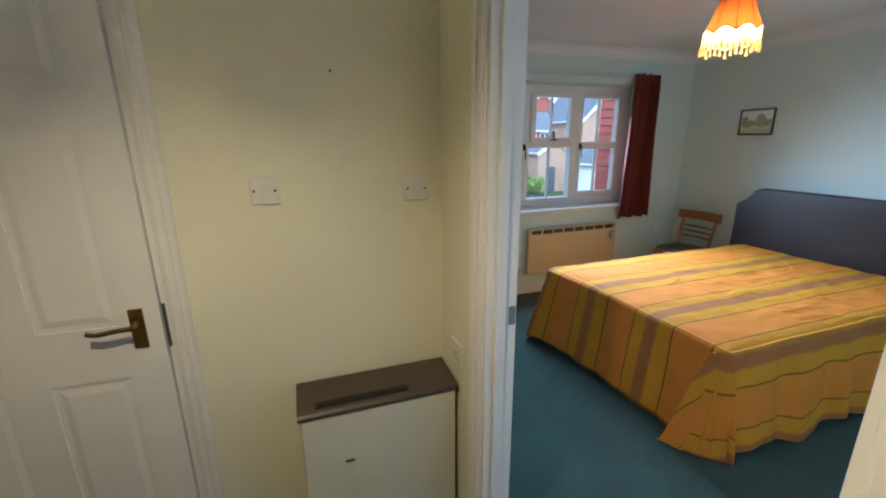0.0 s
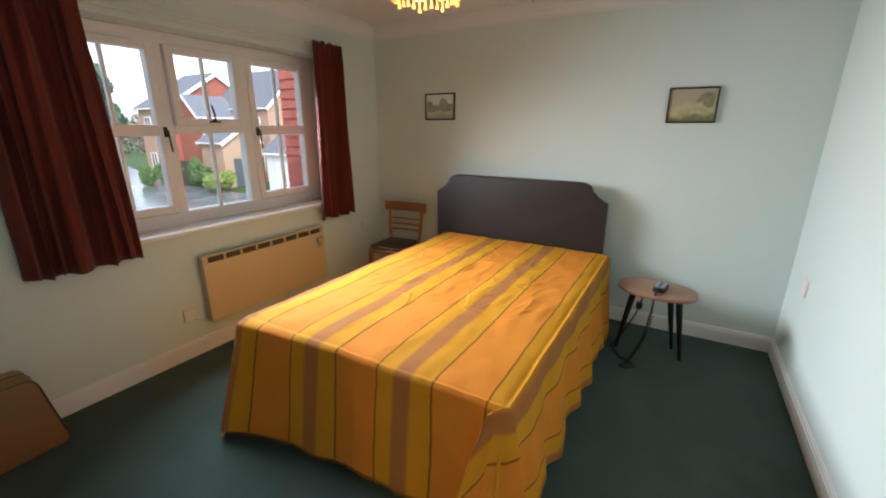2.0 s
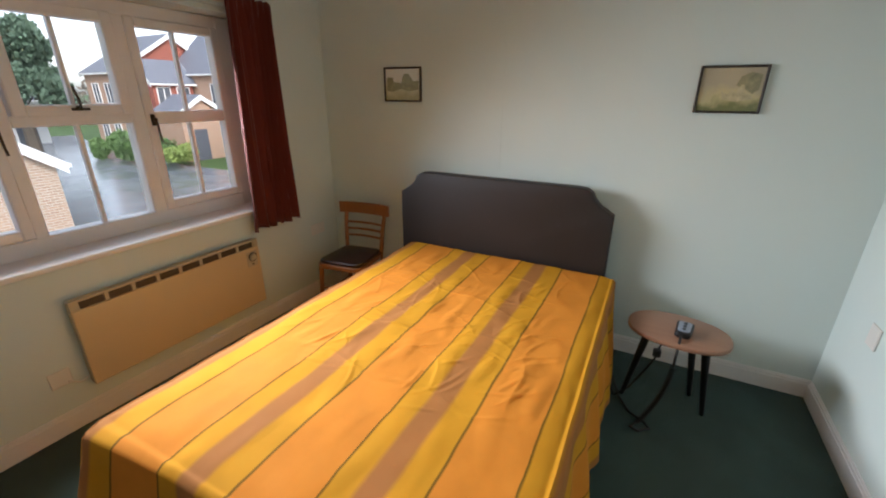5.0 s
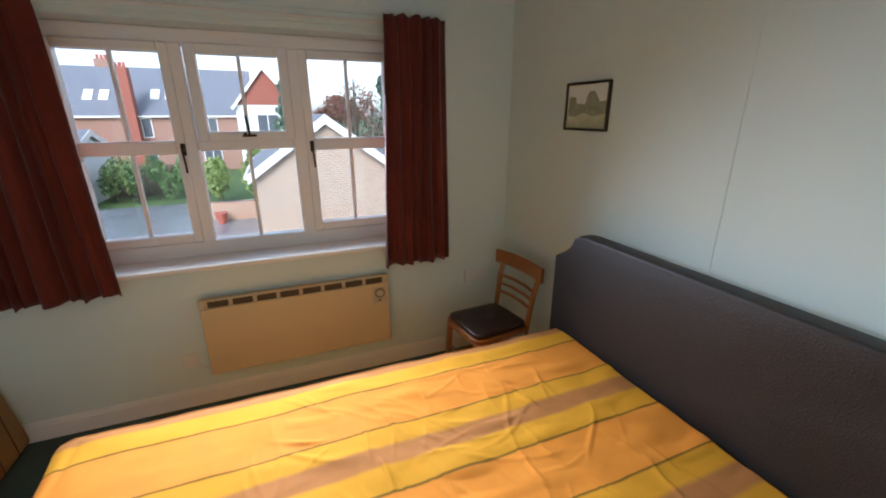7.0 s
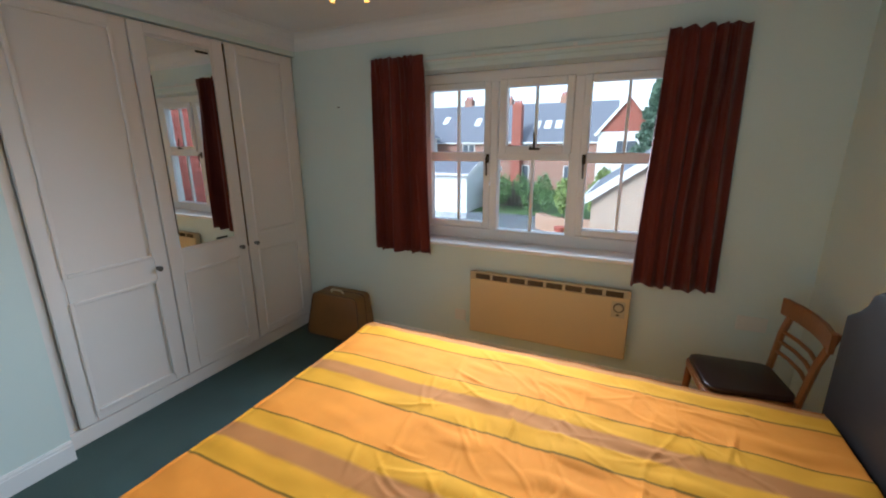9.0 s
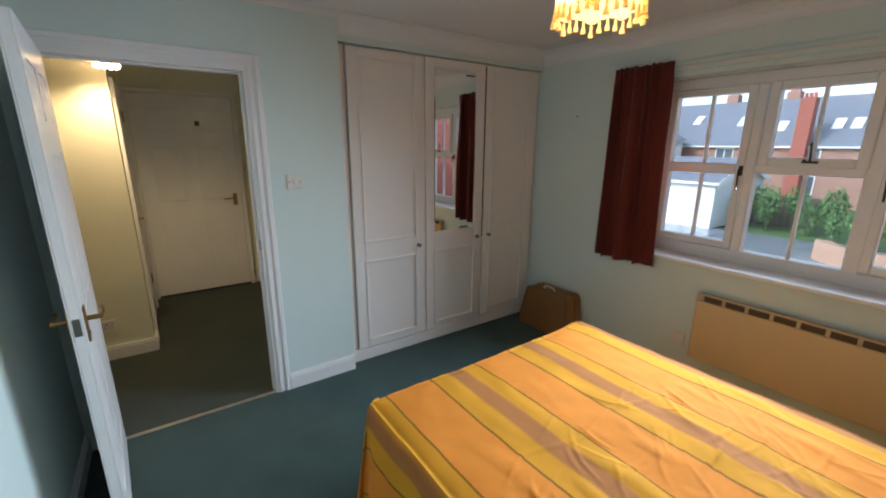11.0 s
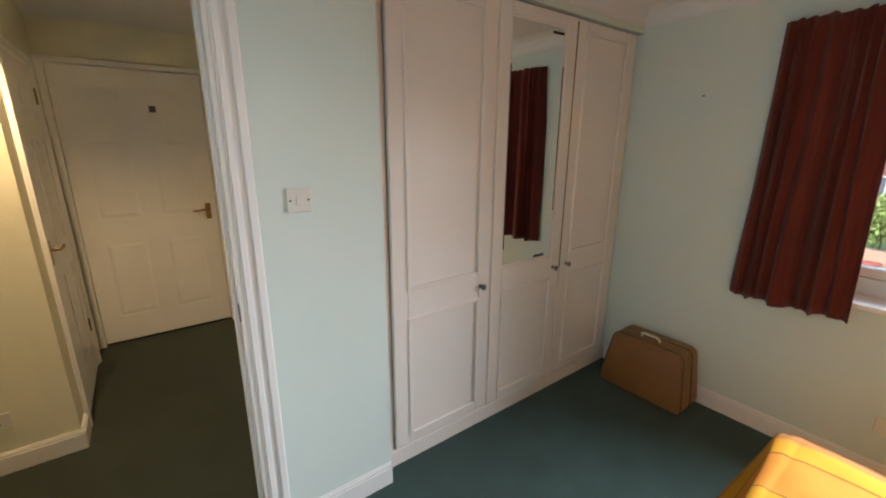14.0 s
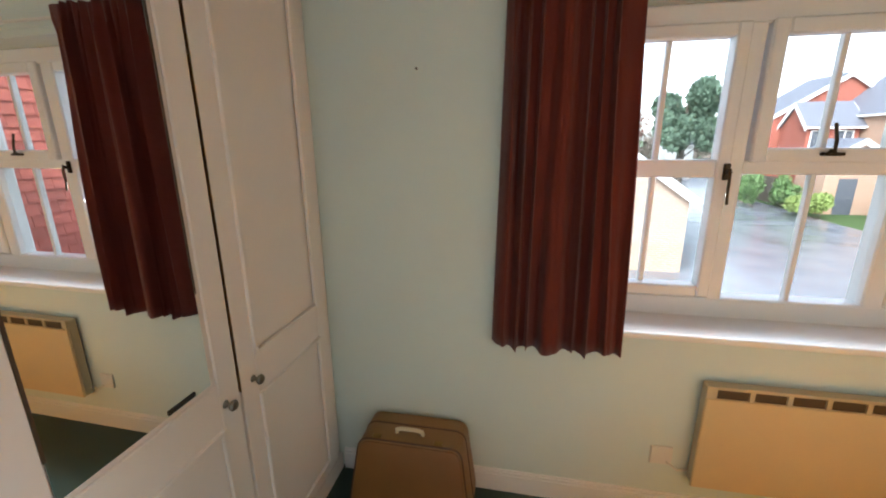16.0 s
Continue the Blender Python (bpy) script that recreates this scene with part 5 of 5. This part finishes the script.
wg = gabled("white_garage", -11.5, -6.1, 24.5, 31, -0.35, 0.75, "x", RENDERW, SLATE, "white rendered garage with a slate roof", "garage")
part("garage_door", boxed(-10.6, 24.46, GZ, -7.6, 24.5, -0.75), GLOSS, wg)
lh = gabled("white_house", -26, -15, 33, 39, 2.0, 5.6, "y", RENDERW, SLATE, "white rendered house with a slate roof")
far_window(lh, -19, 33, 0.2, 1.3, 1.2, "y", -1)
# houses across the lane
h1 = gabled("tile_hung_house", 18.6, 27.2, 36.0, 40.2, 2.95, 5.7, "y", ORANGEBRICK, SLATE, "red tile-hung house with a grey slate roof", gable_mat=TILEHUNG)
part("tile_hanging", boxed(18.55, 35.9, GZ + 0.6, 27.2, 35.998, 2.95), TILEHUNG, h1, "red hung tiles on the gable wall")
for y in (37.2, 38.9):
    for z in (-1.9, 0.9):
        far_window(h1, 18.6, y, z, 0.8, 1.3, "x", -1)
h1b = gabled("house_porch_wing", 19.3, 22.2, 33.0, 35.85, 2.3, 3.7, "x", TILEHUNG, SLATE, "red tile-hung wing with a slate roof")
for x in (20.0, 21.4):
    far_window(h1b, x, 33.0, 0.75, 0.85, 1.2, "y", -1)
far_window(h1b, 20.7, 33.0, -2.0, 1.6, 1.4, "y", -1)
ph = gabled("brick_porch", 18.4, 21.3, 29.0, 31.6, 0.45, 1.35, "y", ORANGEBRICK, SLATE, "small orange brick porch with a gabled slate roof", "porch")
part("porch_door", boxed(19.1, 28.95, GZ, 20.0, 28.998, -0.7), DARKGLASS, ph, "dark glazed porch door")
h2 = gabled("orange_brick_house", 22.4, 28.5, 29.0, 35.8, 3.0, 5.9, "y", ORANGEBRICK, SLATE, "orange brick house with white barge boards")
for z in (-1.8, 0.9):
    far_window(h2, 22.4, 30.6, z, 1.1, 1.3, "x", -1)
    far_window(h2, 25.4, 29.0, z, 1.3, 1.3, "y", -1)
g2 = gabled("lane_garage", 18.7, 23.5, 18.2, 24.8, -0.1, 1.7, "y", RENDERW, SLATE, "white garage with a slate roof beside the lane", "garage")
part("garage_door", boxed(18.66, 20.9, GZ, 18.698, 23.9, -0.65), GLOSS, g2)
part("garage_window", boxed(18.67, 19.2, -1.6, 18.698, 20.0, -0.7), DARKGLASS, g2)
ob_ = gabled("white_outbuilding", 16.6, 19.4, 51.0, 54.0, 0.9, 1.5, "x", RENDERW, SLATE, "low white outbuilding beyond the lane", "outbuilding")
part("outbuilding_door", boxed(17.2, 50.95, GZ, 18.6, 50.998, -0.6), DARKGLASS, ob_)
fw = thing("lane_fence", 17.9, 33.2, GZ, "grey timber fence in front of the tile-hung house", "fence")
for i in range(13):
    part("board", boxed(18.3, 31.8 + i * 0.3, GZ, 18.34, 32.07 + i * 0.3, GZ + 1.75), BARK, fw)

# tile-hung bay beside the window
bay = tagged(part("bay_wall", boxed(4.60, 3.76, GZ, 7.5, 5.40, 4.0), TILEHUNG), "red tile-hung projecting bay beside the window", "wall", kind="structure")
TX, TY0 = 4.60, 3.77
pitch, tw = 0.115, 0.165
for r in range(26):
    z = -0.30 + r * pitch
    for c in range(11):
        y0 = TY0 + c * tw - (tw / 2 if r % 2 else 0)
        a, b = max(y0, 3.762), min(y0 + tw - 0.004, 5.415)
        if b - a < 0.02:
            continue
        bm = bm_new()
        prism(bm, [(TX - 0.004, z + pitch + 0.03), (TX - 0.016, z + pitch + 0.03), (TX - 0.034, z), (TX - 0.022, z)], "y", a, b)
        part("tile", bm, TILE, bay)


# ---- plants outside ----
def leaves(name, blobs, count, size, material, parent, seed):
    """A crown of many small leaf blades round several uneven centres."""
    rg = np.random.RandomState(seed)
    vs, fs = [], []
    for k in range(count):
        cx, cy, cz, rx, ry, rz = blobs[rg.randint(len(blobs))]
        d = rg.normal(size=3)
        d /= np.linalg.norm(d)
        q = 0.45 + 0.6 * rg.rand() ** 0.5
        p = Vector((cx + d[0] * rx * q, cy + d[1] * ry * q, cz + d[2] * rz * q))
        s = size * (0.6 + 0.8 * rg.rand())
        e = Euler(rg.rand(3) * 6.28)
        b = len(vs)
        for w in ((-0.5, 0, 0), (0, -0.3, 0.08), (0.5, 0, 0), (0, 0.3, 0.08)):
            v = Vector(w) * s
            v.rotate(e)
            vs.append(tuple((p + v) * U - ORIGIN[parent.name]))
        fs.append((b, b + 1, b + 2, b + 3))
    me = bpy.data.meshes.new(name)
    me.from_pydata(vs, [], fs)
    me.materials.append(material)
    ob = new(name, me)
    ob.parent = parent
    return ob


def tree(name, x, y, h, w, material, label, seed, conifer=False, count=3500, size=0.35, leafy=True):
    t = thing(name, x, y, GZ, label, "tree")
    rg = random.Random(seed)
    bm = rod(bm_new(), (x, y, GZ), (x + 0.1, y, GZ + h * 0.95), w * 0.07 + 0.05, 0.03, 10)
    blobs = []
    if conifer:
        for k in range(26):
            f = 0.12 + 0.88 * k / 25
            r = w * 0.5 * (1 - f) + 0.15
            a = k * 2.4
            blobs.append((x + 0.45 * r * math.cos(a), y + 0.45 * r * math.sin(a), GZ + h * f, r * 0.8, r * 0.8, h * 0.05))
            rod(bm, (x, y, GZ + h * f), (x + r * math.cos(a), y + r * math.sin(a), GZ + h * f - 0.1), 0.03, 0.01, 5)
    else:
        for k in range(12):
            a, f = rg.random() * 6.28, 0.45 + 0.5 * rg.random()
            r = w * 0.5 * (0.35 + 0.5 * rg.random()) * (1.25 - f * 0.6)
            p = (x + r * math.cos(a), y + r * math.sin(a), GZ + h * f)
            blobs.append((*p, w * 0.2, w * 0.2, h * 0.13))
            rod(bm, (x, y, GZ + h * f * 0.55), p, 0.08, 0.02, 6)
            for m in range(4):
                rod(bm, p, (p[0] + rg.uniform(-1, 1) * w * 0.18, p[1] + rg.uniform(-1, 1) * w * 0.18, p[2] + rg.uniform(0, 1) * h * 0.15), 0.025, 0.006, 4)
    part("trunk", bm, BARK, t)
    if leafy:
        leaves("crown", blobs, count, size, material, t, seed)
    return t


def shrub(name, x, y, w, d, h, material, label, seed, count=1500, size=0.16):
    s = thing(name, x, y, GZ, label, "shrub")
    rg = random.Random(seed)
    bm = bm_new()
    blobs = []
    for k in range(max(5, int(w * 3))):
        px, py, pz = x + rg.uniform(-0.5, 0.5) * w, y + rg.uniform(-0.5, 0.5) * d, GZ + h * rg.uniform(0.3, 0.75)
        blobs.append((px, py, pz, 0.45, min(0.45, d * 0.6), h * 0.3))
        rod(bm, (px, py, GZ), (px + 0.05, py, pz + h * 0.15), 0.02, 0.008, 5)
    part("stems", bm, BARK, s)
    leaves("foliage", blobs, count, size, material, s, seed)
    return s


shrub("hedge", -3.2, 26.6, 4.6, 1.2, 2.4, LEAF, "clipped green hedge beside the court", 3, 3500)
shrub("shrub", 0.6, 25.3, 2.6, 1.6, 3.0, LEAFPALE, "pale green leafy shrub behind a low wall", 4, 2600, 0.2)
shrub("shrub", 17.3, 31.0, 3.6, 2.4, 2.2, LEAF, "rounded dark green shrub beside the lane", 5, 2600, 0.2)
shrub("shrub", 16.7, 27.6, 2.4, 1.8, 1.5, LEAFPALE, "pale green shrub at the edge of the lane", 6, 1800, 0.2)
shrub("shrub", 16.9, 35.2, 1.8, 3.4, 1.9, LEAF, "low green shrubs along the lane", 7, 2200, 0.25)
shrub("hedge", -14, 32.0, 8.0, 1.2, 2.0, LEAFPALE, "yellowing garden hedge behind the garages", 8, 2600, 0.25)
tree("conifer_tree", 4.2, 33.5, 8.6, 3.4, CONIFER, "tall dark green conifer", 11, True, 5000, 0.32)
tree("tree", 15.9, 44.5, 9.2, 6.0, CONIFER, "large round evergreen tree", 12, count=6500, size=0.5)
tree("tree", 11.6, 50.0, 9.0, 6.0, RUSSET, "bare tree with thin russet twigs", 13, count=900, size=0.25)
tree("tree", 11.0, 58.0, 6.5, 7.0, RUSSET, "small russet tree in the distance", 14, count=2500, size=0.35)
WINTERWOOD = mat("winter_woodland", (0.20, 0.165, 0.135), 0.9, vary=0.3, scale=0.3)
rgw = random.Random(31)
wood_far = tagged(new("far_woodland"), "hazy brown winter woodland along the horizon", "woodland", kind="stuff")
ORIGIN[wood_far.name] = Vector((0, 0, 0))
clumps = [(-45 + i * 2.6 + rgw.uniform(-1, 1), 78 + rgw.uniform(-5, 8), GZ + rgw.uniform(1.5, 3.5), 2.6, 2.2, rgw.uniform(2.2, 4.2)) for i in range(56)]
leaves("woodland_crowns", clumps, 14000, 0.8, WINTERWOOD, wood_far, 33)
bw = thing("garden_wall", 0.7, 22.3, GZ, "low curved orange brick planter wall", "garden wall")
bm = bm_new()
for i in range(14):
    a = math.pi * (0.15 + 0.75 * i / 13)
    box(bm, 1.0 + 2.0 * math.cos(a) - 0.25, 22.2 - 1.6 * math.sin(a) - 0.12, GZ, 1.0 + 2.0 * math.cos(a) + 0.25, 22.2 - 1.6 * math.sin(a) + 0.12, GZ + 0.75)
part("brickwork", bm, ORANGEBRICK, bw)
pp = thing("plant_pot", 0.3, 20.0, GZ, "terracotta plant pot beside the wall", "plant pot")
part("pot", lathe(bm_new(), (0.3, 20.0, GZ), [(0.14, 0), (0.22, 0.38), (0.25, 0.4), (0.25, 0.46), (0.2, 0.46)], 16), TILE, pp, smooth=True)
fn = thing("garden_fence", -5.0, 28.5, GZ, "weathered timber panel fence", "fence")
for i in range(12):
    part("board", boxed(-6.0 + i * 0.28, 28.5, GZ, -5.75 + i * 0.28, 28.53, GZ + 1.7), BARK, fn)
